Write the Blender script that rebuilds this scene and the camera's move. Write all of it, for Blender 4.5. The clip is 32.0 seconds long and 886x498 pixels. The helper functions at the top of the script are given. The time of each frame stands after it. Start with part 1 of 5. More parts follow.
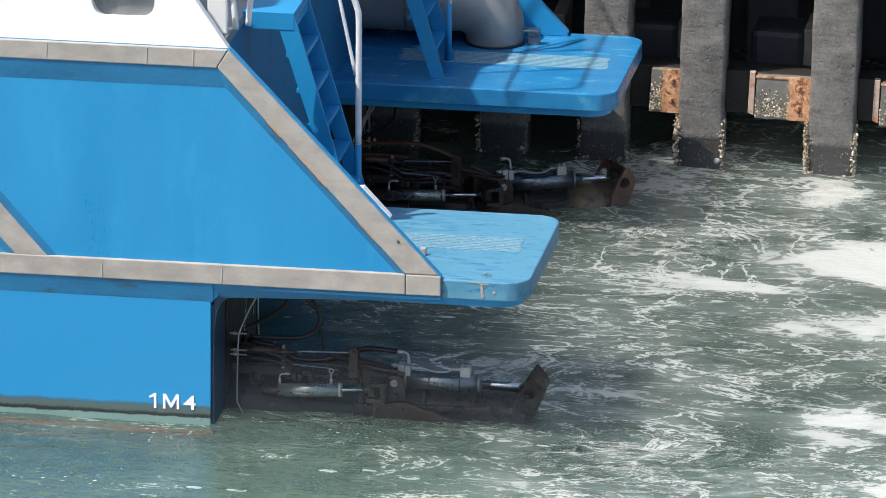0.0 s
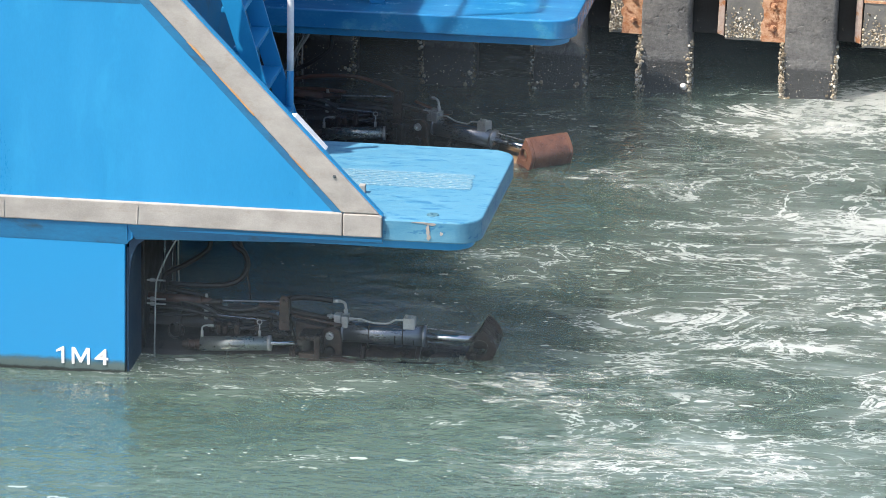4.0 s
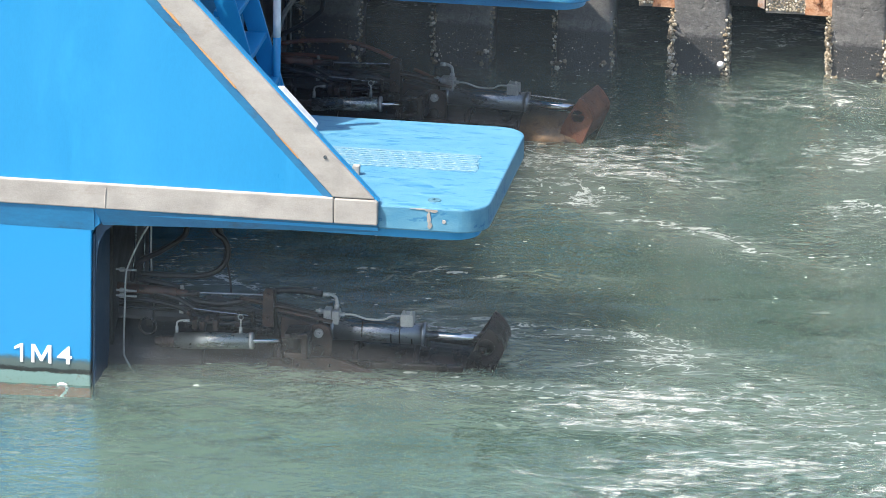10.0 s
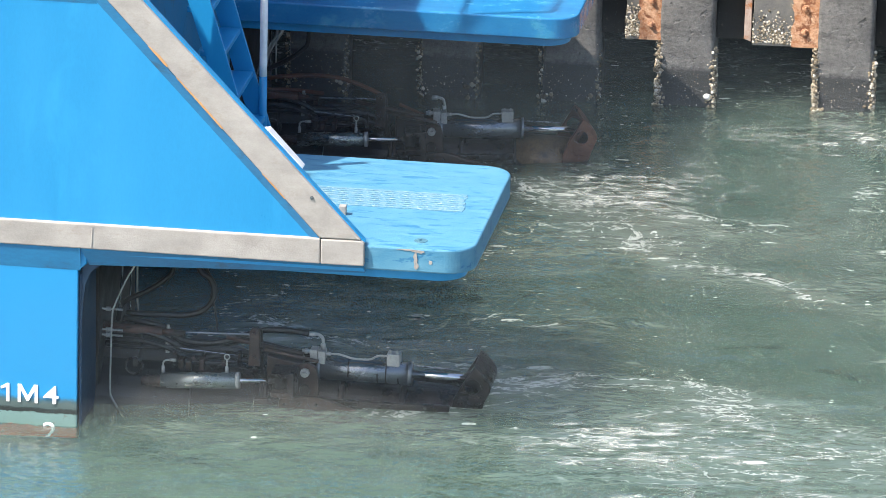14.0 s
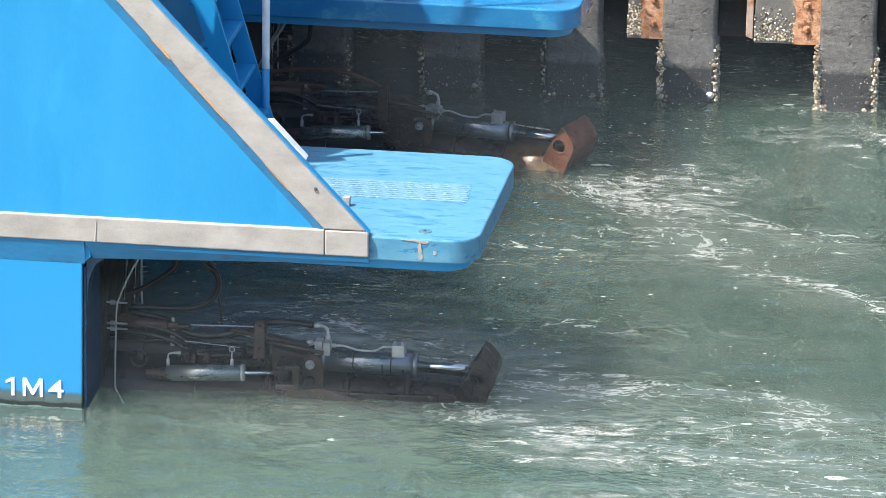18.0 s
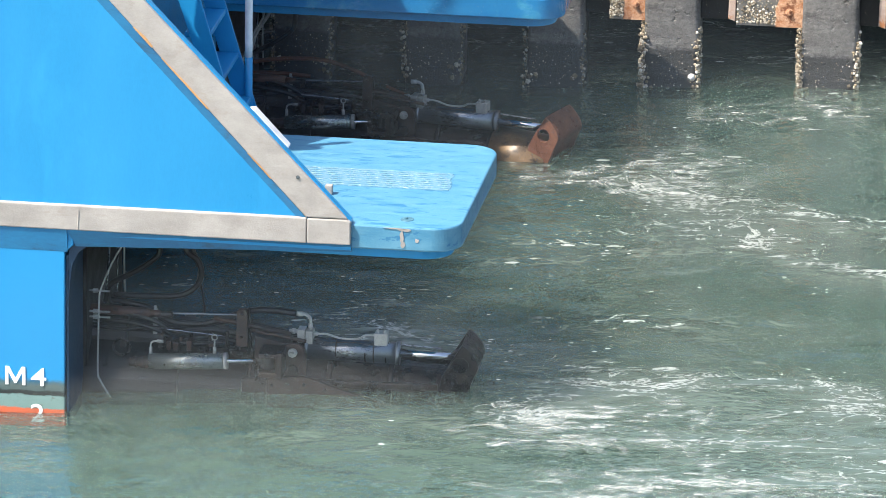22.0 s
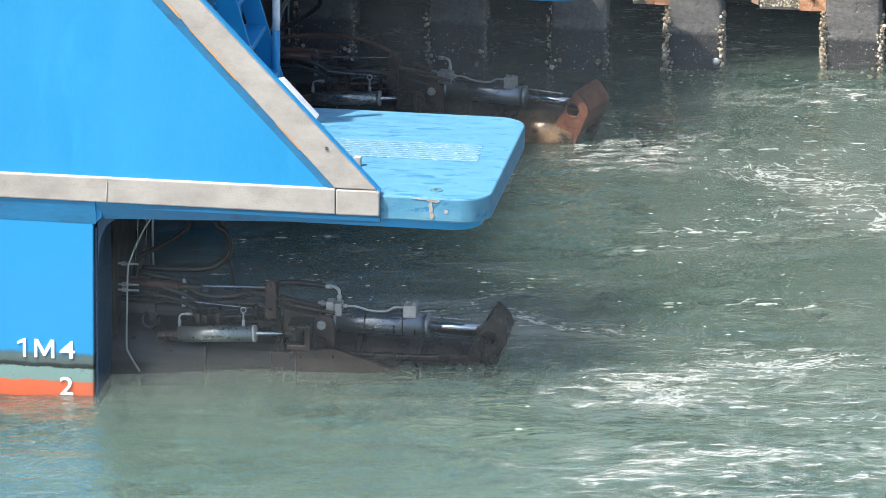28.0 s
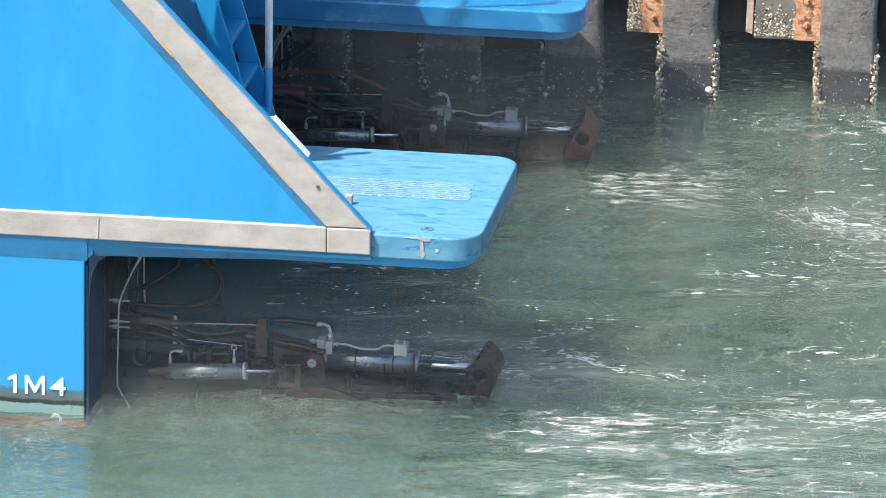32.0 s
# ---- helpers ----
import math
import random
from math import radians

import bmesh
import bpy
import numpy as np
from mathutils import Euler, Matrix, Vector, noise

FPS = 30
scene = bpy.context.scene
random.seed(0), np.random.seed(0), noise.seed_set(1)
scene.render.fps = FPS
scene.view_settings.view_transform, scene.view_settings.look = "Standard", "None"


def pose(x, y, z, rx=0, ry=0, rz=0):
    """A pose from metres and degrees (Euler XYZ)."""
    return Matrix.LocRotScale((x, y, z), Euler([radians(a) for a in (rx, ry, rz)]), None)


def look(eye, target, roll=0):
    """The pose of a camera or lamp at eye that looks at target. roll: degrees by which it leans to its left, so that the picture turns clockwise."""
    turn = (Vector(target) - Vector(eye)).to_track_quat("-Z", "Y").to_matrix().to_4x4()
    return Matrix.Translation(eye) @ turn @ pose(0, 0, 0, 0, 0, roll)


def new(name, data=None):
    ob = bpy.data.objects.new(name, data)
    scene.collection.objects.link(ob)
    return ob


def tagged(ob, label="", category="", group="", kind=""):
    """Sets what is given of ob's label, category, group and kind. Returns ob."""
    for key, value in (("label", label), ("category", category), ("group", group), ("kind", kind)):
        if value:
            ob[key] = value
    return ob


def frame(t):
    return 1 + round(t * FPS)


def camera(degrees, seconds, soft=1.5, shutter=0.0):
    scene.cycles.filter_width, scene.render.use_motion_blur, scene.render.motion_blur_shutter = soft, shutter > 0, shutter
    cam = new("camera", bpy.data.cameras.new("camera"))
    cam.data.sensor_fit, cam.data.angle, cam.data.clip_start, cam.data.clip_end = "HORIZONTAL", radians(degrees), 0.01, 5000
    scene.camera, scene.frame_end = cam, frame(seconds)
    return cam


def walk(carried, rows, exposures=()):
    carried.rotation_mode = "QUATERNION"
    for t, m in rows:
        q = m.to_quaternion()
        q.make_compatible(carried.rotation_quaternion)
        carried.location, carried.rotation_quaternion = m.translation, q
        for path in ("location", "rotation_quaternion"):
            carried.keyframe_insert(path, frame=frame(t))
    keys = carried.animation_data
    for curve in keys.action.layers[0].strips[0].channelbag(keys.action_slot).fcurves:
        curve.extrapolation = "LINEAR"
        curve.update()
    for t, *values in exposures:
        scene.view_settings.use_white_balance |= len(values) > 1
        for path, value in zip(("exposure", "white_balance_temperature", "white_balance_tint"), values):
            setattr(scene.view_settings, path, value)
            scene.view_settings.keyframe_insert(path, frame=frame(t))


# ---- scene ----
# ---------- camera ----------
cam = camera(8.381, 32.0, soft=0.55)
EXPOSURES = [(0, 0.57), (2, 0.68), (3.0, 0.73), (5.5, 1.17), (32, 1.18)]
walk(cam, [
    (0, look((5.416, -36.296, 12.855), (1.2534, -7.9974, 3.8066), 1.385)), (0.5, look((5.418, -36.309, 12.859), (1.2446, -8.0100, 3.8189), 1.457)),
    (1, look((5.425, -36.362, 12.877), (1.2331, -8.0681, 3.8265), 1.356)), (1.5, look((5.434, -36.426, 12.897), (1.2735, -8.1294, 3.8412), 1.271)),
    (2, look((5.401, -36.185, 12.819), (1.3338, -7.8941, 3.7045), 1.290)), (2.5, look((5.383, -36.060, 12.778), (1.4205, -7.8016, 3.5179), 1.310)),
    (3, look((5.398, -36.169, 12.813), (1.4865, -7.9054, 3.5463), 1.237)), (3.5, look((5.181, -34.620, 12.305), (1.3271, -6.3707, 2.9719), 1.580)),
    (5.5, look((4.410, -29.140, 10.507), (0.4373, -0.8766, 1.2672), 0.200)), (6, look((4.410, -29.140, 10.507), (0.3983, -0.8641, 1.3226), 0.245)),
    (6.5, look((4.410, -29.140, 10.507), (0.4086, -0.8462, 1.3730), 0.257)), (7, look((4.410, -29.140, 10.507), (0.4094, -0.8294, 1.4251), 0.209)),
    (7.5, look((4.410, -29.140, 10.507), (0.3768, -0.8284, 1.4425), 0.338)), (8, look((4.410, -29.140, 10.507), (0.3809, -0.8631, 1.3332), 0.741)),
    (8.5, look((4.410, -29.140, 10.507), (0.3960, -0.8658, 1.3182), 1.345)), (9, look((4.410, -29.140, 10.507), (0.4397, -0.8863, 1.2366), 1.400)),
    (9.5, look((4.410, -29.140, 10.507), (0.4683, -0.8927, 1.2048), 1.240)), (10, look((4.410, -29.140, 10.507), (0.4819, -0.9081, 1.1525), 1.063)),
    (10.5, look((4.410, -29.140, 10.507), (0.4718, -0.9112, 1.1474), 0.957)), (11, look((4.410, -29.140, 10.507), (0.4797, -0.9041, 1.1654), 0.563)),
    (11.5, look((4.410, -29.140, 10.507), (0.5147, -0.8841, 1.2114), 0.376)), (12, look((4.410, -29.140, 10.507), (0.5313, -0.8652, 1.2620), 0.281)),
    (12.5, look((4.410, -29.140, 10.507), (0.5386, -0.8513, 1.3016), 0.238)), (13, look((4.410, -29.140, 10.507), (0.5285, -0.8506, 1.3080), 0.447)),
    (13.5, look((4.410, -29.140, 10.507), (0.5348, -0.8468, 1.3172), 0.547)), (14, look((4.410, -29.140, 10.507), (0.5347, -0.8484, 1.3122), 0.833)),
    (14.5, look((4.410, -29.140, 10.507), (0.5038, -0.8612, 1.2858), 0.702)), (16.5, look((4.410, -29.140, 10.507), (0.5340, -0.8300, 1.3694), 0.267)),
    (17, look((4.410, -29.140, 10.507), (0.5043, -0.8395, 1.3525), 0.200)), (17.5, look((4.410, -29.140, 10.507), (0.4881, -0.8430, 1.3487), 0.215)),
    (18, look((4.410, -29.140, 10.507), (0.5134, -0.8497, 1.3172), 0.180)), (18.5, look((4.410, -29.140, 10.507), (0.5395, -0.8673, 1.2524), 0.565)),
    (19, look((4.410, -29.140, 10.507), (0.5599, -0.8746, 1.2215), 0.359)), (19.5, look((4.410, -29.140, 10.507), (0.5479, -0.8774, 1.2179), 0.155)),
    (20, look((4.410, -29.140, 10.507), (0.5574, -0.8812, 1.2026), 0.440)), (20.5, look((4.410, -29.140, 10.507), (0.5863, -0.8777, 1.2011), 0.679)),
    (21, look((4.410, -29.140, 10.507), (0.6114, -0.8739, 1.2025), 0.902)), (21.5, look((4.410, -29.140, 10.507), (0.6275, -0.8690, 1.2109), 0.982)),
    (22, look((4.410, -29.140, 10.507), (0.6161, -0.8677, 1.2193), 0.848)), (22.5, look((4.410, -29.140, 10.507), (0.6011, -0.8662, 1.2301), 0.527)),
    (23, look((4.410, -29.140, 10.507), (0.5818, -0.8644, 1.2435), 0.382)), (23.5, look((4.410, -29.140, 10.507), (0.5627, -0.8635, 1.2541), 0.147)),
    (24, look((4.410, -29.140, 10.507), (0.5158, -0.8698, 1.2545), -0.075)), (24.5, look((4.410, -29.140, 10.507), (0.4815, -0.8723, 1.2616), -0.010)),
    (26.5, look((4.410, -29.140, 10.507), (0.4249, -0.9047, 1.1870), 0.397)), (27, look((4.410, -29.140, 10.507), (0.4409, -0.9150, 1.1490), 0.465)),
    (27.5, look((4.410, -29.140, 10.507), (0.4630, -0.9196, 1.1259), 0.294)), (28, look((4.410, -29.140, 10.507), (0.4933, -0.9053, 1.1561), 0.214)),
    (28.5, look((4.410, -29.140, 10.507), (0.5056, -0.8901, 1.1969), 0.082)), (29, look((4.410, -29.140, 10.507), (0.5056, -0.8458, 1.3326), -0.134)),
    (29.5, look((4.410, -29.140, 10.507), (0.5035, -0.8420, 1.3453), -0.122)), (30, look((4.410, -29.140, 10.507), (0.5196, -0.8418, 1.3388), 0.272)),
    (30.5, look((4.410, -29.140, 10.507), (0.5246, -0.8419, 1.3364), 0.414)), (31, look((4.410, -29.140, 10.507), (0.5254, -0.8495, 1.3126), 0.733)),
    (31.5, look((4.410, -29.140, 10.507), (0.5209, -0.8536, 1.3020), 0.728)), (32, look((4.410, -29.140, 10.507), (0.5274, -0.8603, 1.2787), 0.827)),
], EXPOSURES)

# ---------- sky and sun ----------
SUN = Vector((-1.5, -1.0, 2.6)).normalized()
world = bpy.data.worlds.new("sky")
scene.world = world
world.use_nodes = True
sky = world.node_tree.nodes.new("ShaderNodeTexSky")
sky.dust_density, sky.air_density, sky.ozone_density = 3.0, 1.0, 1.0
sky.sky_type, sky.sun_disc = "NISHITA", False
sky.sun_elevation, sky.sun_rotation = math.asin(SUN.z), math.atan2(SUN.x, SUN.y)
back = world.node_tree.nodes["Background"]
back.inputs["Strength"].default_value = 0.13
world.node_tree.links.new(sky.outputs[0], back.inputs["Color"])
sun = new("sun", bpy.data.lights.new("sun", "SUN"))
sun.data.energy, sun.data.angle, sun.data.color = 4.25, radians(0.6), (1.0, 0.928, 0.825)
sun.matrix_world = look(SUN * 60, (0, 0, 0))


# ---------- materials ----------
def nodes_of(name):
    m = bpy.data.materials.new(name)
    m.use_nodes = True
    t = m.node_tree
    return m, t, t.nodes["Principled BSDF"]


def node(t, kind, **settings):
    n = t.nodes.new(kind)
    for k, v in settings.items():
        n.inputs[k.replace("_", " ")].default_value = v
    return n


def coords(t, scale=(1, 1, 1)):
    c = t.nodes.new("ShaderNodeTexCoord")
    m = t.nodes.new("ShaderNodeMapping")
    m.inputs["Scale"].default_value = scale
    t.links.new(c.outputs["Object"], m.inputs["Vector"])
    return m.outputs[0]


def noise_of(t, vec, scale, detail=5.0, rough=0.6, distort=0.0):
    n = node(t, "ShaderNodeTexNoise", Scale=scale, Detail=detail, Roughness=rough, Distortion=distort)
    t.links.new(vec, n.inputs["Vector"])
    return n.outputs["Fac"]


def ramp(t, fac, *stops):
    r = t.nodes.new("ShaderNodeValToRGB")
    e = r.color_ramp.elements
    while len(e) < len(stops):
        e.new(0.5)
    for el, (p, c) in zip(e, stops):
        el.position = p
        el.color = (c, c, c, 1) if isinstance(c, (int, float)) else (*c, 1)
    t.links.new(fac, r.inputs[0])
    return r.outputs[0]


def mix(t, fac, a, b):
    n = t.nodes.new("ShaderNodeMix")
    n.data_type = "RGBA"
    for sock, v in ((0, fac), (6, a), (7, b)):
        if isinstance(v, bpy.types.NodeSocket):
            t.links.new(v, n.inputs[sock])
        elif isinstance(v, tuple):
            n.inputs[sock].default_value = (*v, 1)
        else:
            n.inputs[sock].default_value = v
    return n.outputs[2]


def calc(t, op, a, b=0.0, c=0.0):
    n = t.nodes.new("ShaderNodeMath")
    n.operation = op
    for i, v in enumerate((a, b, c)):
        if isinstance(v, bpy.types.NodeSocket):
            t.links.new(v, n.inputs[i])
        else:
            n.inputs[i].default_value = v
    return n.outputs[0]


def bump(t, bsdf, fac, strength, distance):
    b = node(t, "ShaderNodeBump", Strength=strength, Distance=distance)
    t.links.new(fac, b.inputs["Height"])
    t.links.new(b.outputs[0], bsdf.inputs["Normal"])
    return b


def surface(name, a, b, rough=0.5, metal=0.0, scale=6.0, fine=60.0, lumps=0.3, depth=0.004,
            stain=None, stain_at=(0.58, 0.68), stain_scale=3.0, stretch=(1, 1, 1), spread=0.12):
    """Two-tone surface with coarse and fine variation, bump and optional stains."""
    m, t, p = nodes_of(name)
    v = coords(t, stretch)
    big, small = noise_of(t, v, scale), noise_of(t, v, fine, 4, 0.7)
    both = calc(t, "ADD", calc(t, "MULTIPLY", big, 0.7), calc(t, "MULTIPLY", small, 0.3))
    col = mix(t, ramp(t, both, (0.35, 0.0), (0.65, 1.0)), a, b)
    if stain:
        s = noise_of(t, v, stain_scale, 8, 0.7, 0.4)
        col = mix(t, ramp(t, s, (stain_at[0], 0.0), (stain_at[1], 1.0)), col, stain)
    t.links.new(col, p.inputs["Base Color"])
    t.links.new(ramp(t, both, (0.3, max(rough - spread, 0.03)), (0.7, min(rough + spread, 1.0))), p.inputs["Roughness"])
    p.inputs["Metallic"].default_value = metal
    bump(t, p, both, lumps, depth)
    return m


BLUE = surface("blue_paint", (0.013, 0.215, 0.470), (0.020, 0.258, 0.535), 0.36, 0, 1.3, 60, 0.3, 0.003, (0.025, 0.278, 0.55), (0.55, 0.75), 2.2, (1.6, 1, 0.5))
# grimed blue, darkened in colour for shade under rails and on the bulkhead
SHADED_GRIMY_BLUE = surface("shaded_grimy_blue_paint", (0.010, 0.105, 0.24), (0.016, 0.19, 0.40), 0.45, 0, 3, 60, 0.4, 0.003,
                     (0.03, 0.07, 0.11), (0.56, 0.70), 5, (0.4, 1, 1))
DECK_BLUE = surface("worn_deck_paint", (0.048, 0.195, 0.325), (0.098, 0.262, 0.375), 0.5, 0, 14, 150, 0.9, 0.004,
                    (0.028, 0.155, 0.295), (0.56, 0.58), 15, (0.42, 1.4, 1))
DECK_WET = surface("wet_blue_deck_paint", (0.012, 0.15, 0.37), (0.030, 0.215, 0.44), 0.22, 0, 5, 70, 0.5, 0.003,
                   (0.05, 0.27, 0.45), (0.58, 0.66), 5, (0.7, 1.7, 1))
SOCKET = surface("scuffed_teal_paint", (0.03, 0.10, 0.145), (0.08, 0.20, 0.26), 0.55, 0, 30, 150, 0.6, 0.003)
GRIT = surface("worn_antislip_paint", (0.055, 0.215, 0.34), (0.19, 0.32, 0.40), 0.75, 0, 45, 220, 1.0, 0.008,
               (0.26, 0.385, 0.43), (0.56, 0.60), 38, (0.8, 1.2, 1))
GREY_RAIL = surface("bare_fender_rail", (0.265, 0.25, 0.235), (0.385, 0.365, 0.345), 0.6, 0, 9, 190, 1.0, 0.005,
                    (0.27, 0.235, 0.20), (0.55, 0.80), 14, (0.6, 1, 1))
RUST_EDGE = surface("rusty_edge", (0.40, 0.20, 0.07), (0.52, 0.36, 0.20), 0.8, 0, 14, 120)
WHITE = surface("white_paint", (0.78, 0.78, 0.78), (0.84, 0.84, 0.84), 0.35, 0, 2, 50, 0.15, 0.002)
POLE_WHITE = surface("chalky_white_paint", (0.55, 0.57, 0.60), (0.74, 0.75, 0.77), 0.5, 0, 12, 90, 0.3, 0.002,
                     (0.35, 0.36, 0.38), (0.62, 0.7), 18)
CHROME = surface("chrome_rod", (0.56, 0.57, 0.59), (0.66, 0.67, 0.69), 0.12, 1.0, 20, 200, 0.05, 0.001, spread=0.05)
STEEL = surface("brushed_steel", (0.15, 0.168, 0.19), (0.23, 0.25, 0.275), 0.27, 0.85, 8, 160, 0.1, 0.001,
                (0.24, 0.25, 0.26), (0.62, 0.75), 7, (0.3, 1, 1))
ALLOY = surface("dull_alloy", (0.29, 0.30, 0.295), (0.44, 0.45, 0.44), 0.45, 0.4, 20, 160, 0.2, 0.001)
CYLINDER = surface("dull_grey_green_cylinder_paint", (0.21, 0.235, 0.228), (0.29, 0.318, 0.308), 0.28, 0.75, 10, 120, 0.2, 0.001,
                   (0.17, 0.13, 0.09), (0.66, 0.76), 9, (0.5, 1, 1))
# wet bronze with the sunlit tone of the nozzle's end put into its colour
GOLDEN = surface("wet_sunlit_golden_bronze", (0.11, 0.072, 0.038), (0.25, 0.16, 0.085), 0.36, 0.2, 9, 90, 0.7, 0.006,
                 (0.04, 0.028, 0.02), (0.55, 0.65), 7)
BLACK = surface("black_rubber", (0.006, 0.006, 0.007), (0.014, 0.014, 0.016), 0.38, 0, 20, 120, 0.2, 0.001)
DARK = surface("oily_black_metal", (0.010, 0.010, 0.011), (0.030, 0.026, 0.023), 0.45, 0.2, 9, 90, 0.5, 0.004,
               (0.06, 0.038, 0.025), (0.6, 0.7), 8)
BROWN = surface("fouled_brown_bronze", (0.008, 0.0065, 0.006), (0.030, 0.020, 0.016), 0.30, 0.2, 11, 130, 1.0, 0.010,
                (0.15, 0.11, 0.09), (0.63, 0.72), 19)
COPPER = surface("orange_brown_bucket", (0.085, 0.037, 0.025), (0.20, 0.091, 0.057), 0.34, 0.1, 9, 120, 0.6, 0.004,
                 (0.06, 0.032, 0.022), (0.56, 0.68), 6)
HOUSING = surface("wet_black_brown_casting", (0.004, 0.0035, 0.0035), (0.014, 0.011, 0.010), 0.35, 0.1, 10, 120, 0.9, 0.008)
RUSTY = surface("rust_brown_steel", (0.016, 0.0098, 0.0082), (0.056, 0.029, 0.021), 0.40, 0.1, 14, 120, 1.0, 0.006,
                (0.13, 0.10, 0.085), (0.62, 0.70), 22)
RED_BROWN = surface("red_brown_hose", (0.050, 0.022, 0.016), (0.095, 0.040, 0.027), 0.5, 0, 10, 90, 0.5, 0.003)
ORANGE_PIPE = surface("orange_hose", (0.08, 0.028, 0.015), (0.13, 0.045, 0.024), 0.6, 0, 10, 80)
TUBE_GREY = surface("dull_galvanised_steel", (0.22, 0.225, 0.23), (0.34, 0.345, 0.35), 0.45, 0.4, 3, 60, 0.3, 0.003,
                    (0.24, 0.24, 0.24), (0.6, 0.7), 4)
def pile_material():
    """Pocked tarred concrete, wet and dark under an uneven tide mark."""
    m, t, p = nodes_of("tarred_concrete")
    v = coords(t)
    sep = t.nodes.new("ShaderNodeSeparateXYZ")
    t.links.new(v, sep.inputs[0])
    big, small = noise_of(t, coords(t, (1, 1, 2.2)), 4, 7, 0.65), noise_of(t, v, 38, 5, 0.75)
    pits = ramp(t, noise_of(t, v, 16, 3, 0.5), (0.30, 0.0), (0.38, 1.0))
    both = calc(t, "ADD", calc(t, "MULTIPLY", big, 0.6), calc(t, "MULTIPLY", small, 0.4))
    dry = mix(t, ramp(t, both, (0.36, 0.0), (0.64, 1.0)), (0.058, 0.058, 0.058), (0.215, 0.209, 0.202))
    scar = noise_of(t, coords(t, (0.6, 0.6, 6)), 5, 6, 0.7, 0.5)
    dry = mix(t, ramp(t, scar, (0.60, 0.0), (0.70, 0.7)), dry, (0.17, 0.15, 0.135))
    rusty = noise_of(t, coords(t, (1, 1, 1.5)), 3, 5, 0.6)
    dry = mix(t, ramp(t, rusty, (0.58, 0.0), (0.72, 0.6)), dry, (0.20, 0.10, 0.05))
    h = calc(t, "ADD", sep.outputs[2], calc(t, "MULTIPLY", calc(t, "SUBTRACT", both, 0.5), 0.20))
    wet = ramp(t, calc(t, "MULTIPLY", h, 2.0), (0.43, 1.0), (0.50, 0.0))
    col = mix(t, wet, dry, mix(t, both, (0.020, 0.021, 0.022), (0.075, 0.074, 0.072)))
    t.links.new(col, p.inputs["Base Color"])
    t.links.new(ramp(t, wet, (0.0, 0.75), (1.0, 0.34)), p.inputs["Roughness"])
    bump(t, p, calc(t, "ADD", both, calc(t, "MULTIPLY", pits, 0.3)), 1.0, 0.022)
    return m


PILE = pile_material()
# hull blue darkened in colour for the shade on transom edge and gusset
SHADED_DARK_BLUE = surface("shaded_dark_blue_paint", (0.008, 0.030, 0.065), (0.014, 0.055, 0.11), 0.5, 0, 5, 60, 0.4, 0.004)
def shell_material():
    """Barnacles, each of its own tone."""
    m, t, p = nodes_of("barnacle_shell")
    g = t.nodes.new("ShaderNodeNewGeometry")
    small = noise_of(t, coords(t), 160, 3, 0.7)
    tone = calc(t, "ADD", calc(t, "MULTIPLY", g.outputs["Random Per Island"], 0.75), calc(t, "MULTIPLY", small, 0.25))
    t.links.new(ramp(t, tone, (0.1, (0.07, 0.058, 0.042)), (0.4, (0.25, 0.20, 0.13)), (0.7, (0.50, 0.44, 0.34)), (0.92, (0.78, 0.75, 0.69))), p.inputs["Base Color"])
    p.inputs["Roughness"].default_value = 0.75
    bump(t, p, small, 0.8, 0.003)
    return m


SHELL = shell_material()
RUST = surface("flaking_rust", (0.36, 0.135, 0.05), (0.62, 0.40, 0.26), 0.85, 0, 20, 80, 1.0, 0.010,
               (0.20, 0.075, 0.035), (0.52, 0.60), 15)
PALE_RUST = surface("pale_pink_rust", (0.34, 0.24, 0.20), (0.50, 0.40, 0.34), 0.85, 0, 18, 80, 1.0, 0.006, (0.36, 0.15, 0.06), (0.54, 0.62), 12)
STEEL_GREY = surface("weathered_grey_plate", (0.10, 0.10, 0.10), (0.18, 0.175, 0.16), 0.7, 0, 9, 90, 0.8, 0.005,
                     (0.34, 0.26, 0.16), (0.60, 0.68), 9)
# fouled steel, near black in colour for the shade between the piles
DARK_STEEL = surface("shaded_fouled_steel", (0.006, 0.006, 0.006), (0.018, 0.016, 0.015), 0.7, 0, 9, 90, 1.0, 0.008,
                     (0.16, 0.12, 0.09), (0.62, 0.7), 16)
FENDER = surface("dark_rubber_fender", (0.012, 0.013, 0.019), (0.024, 0.026, 0.034), 0.65, 0, 4, 60, 0.3, 0.003)
CONCRETE = surface("wharf_concrete", (0.16, 0.155, 0.145), (0.26, 0.25, 0.235), 0.8, 0, 2, 40, 0.7, 0.01)
# concrete with the shade under the wharf deck put into its colour
UNDER = surface("shaded_dark_concrete", (0.035, 0.036, 0.039), (0.062, 0.063, 0.065), 0.85, 0, 2, 40, 0.7, 0.01)


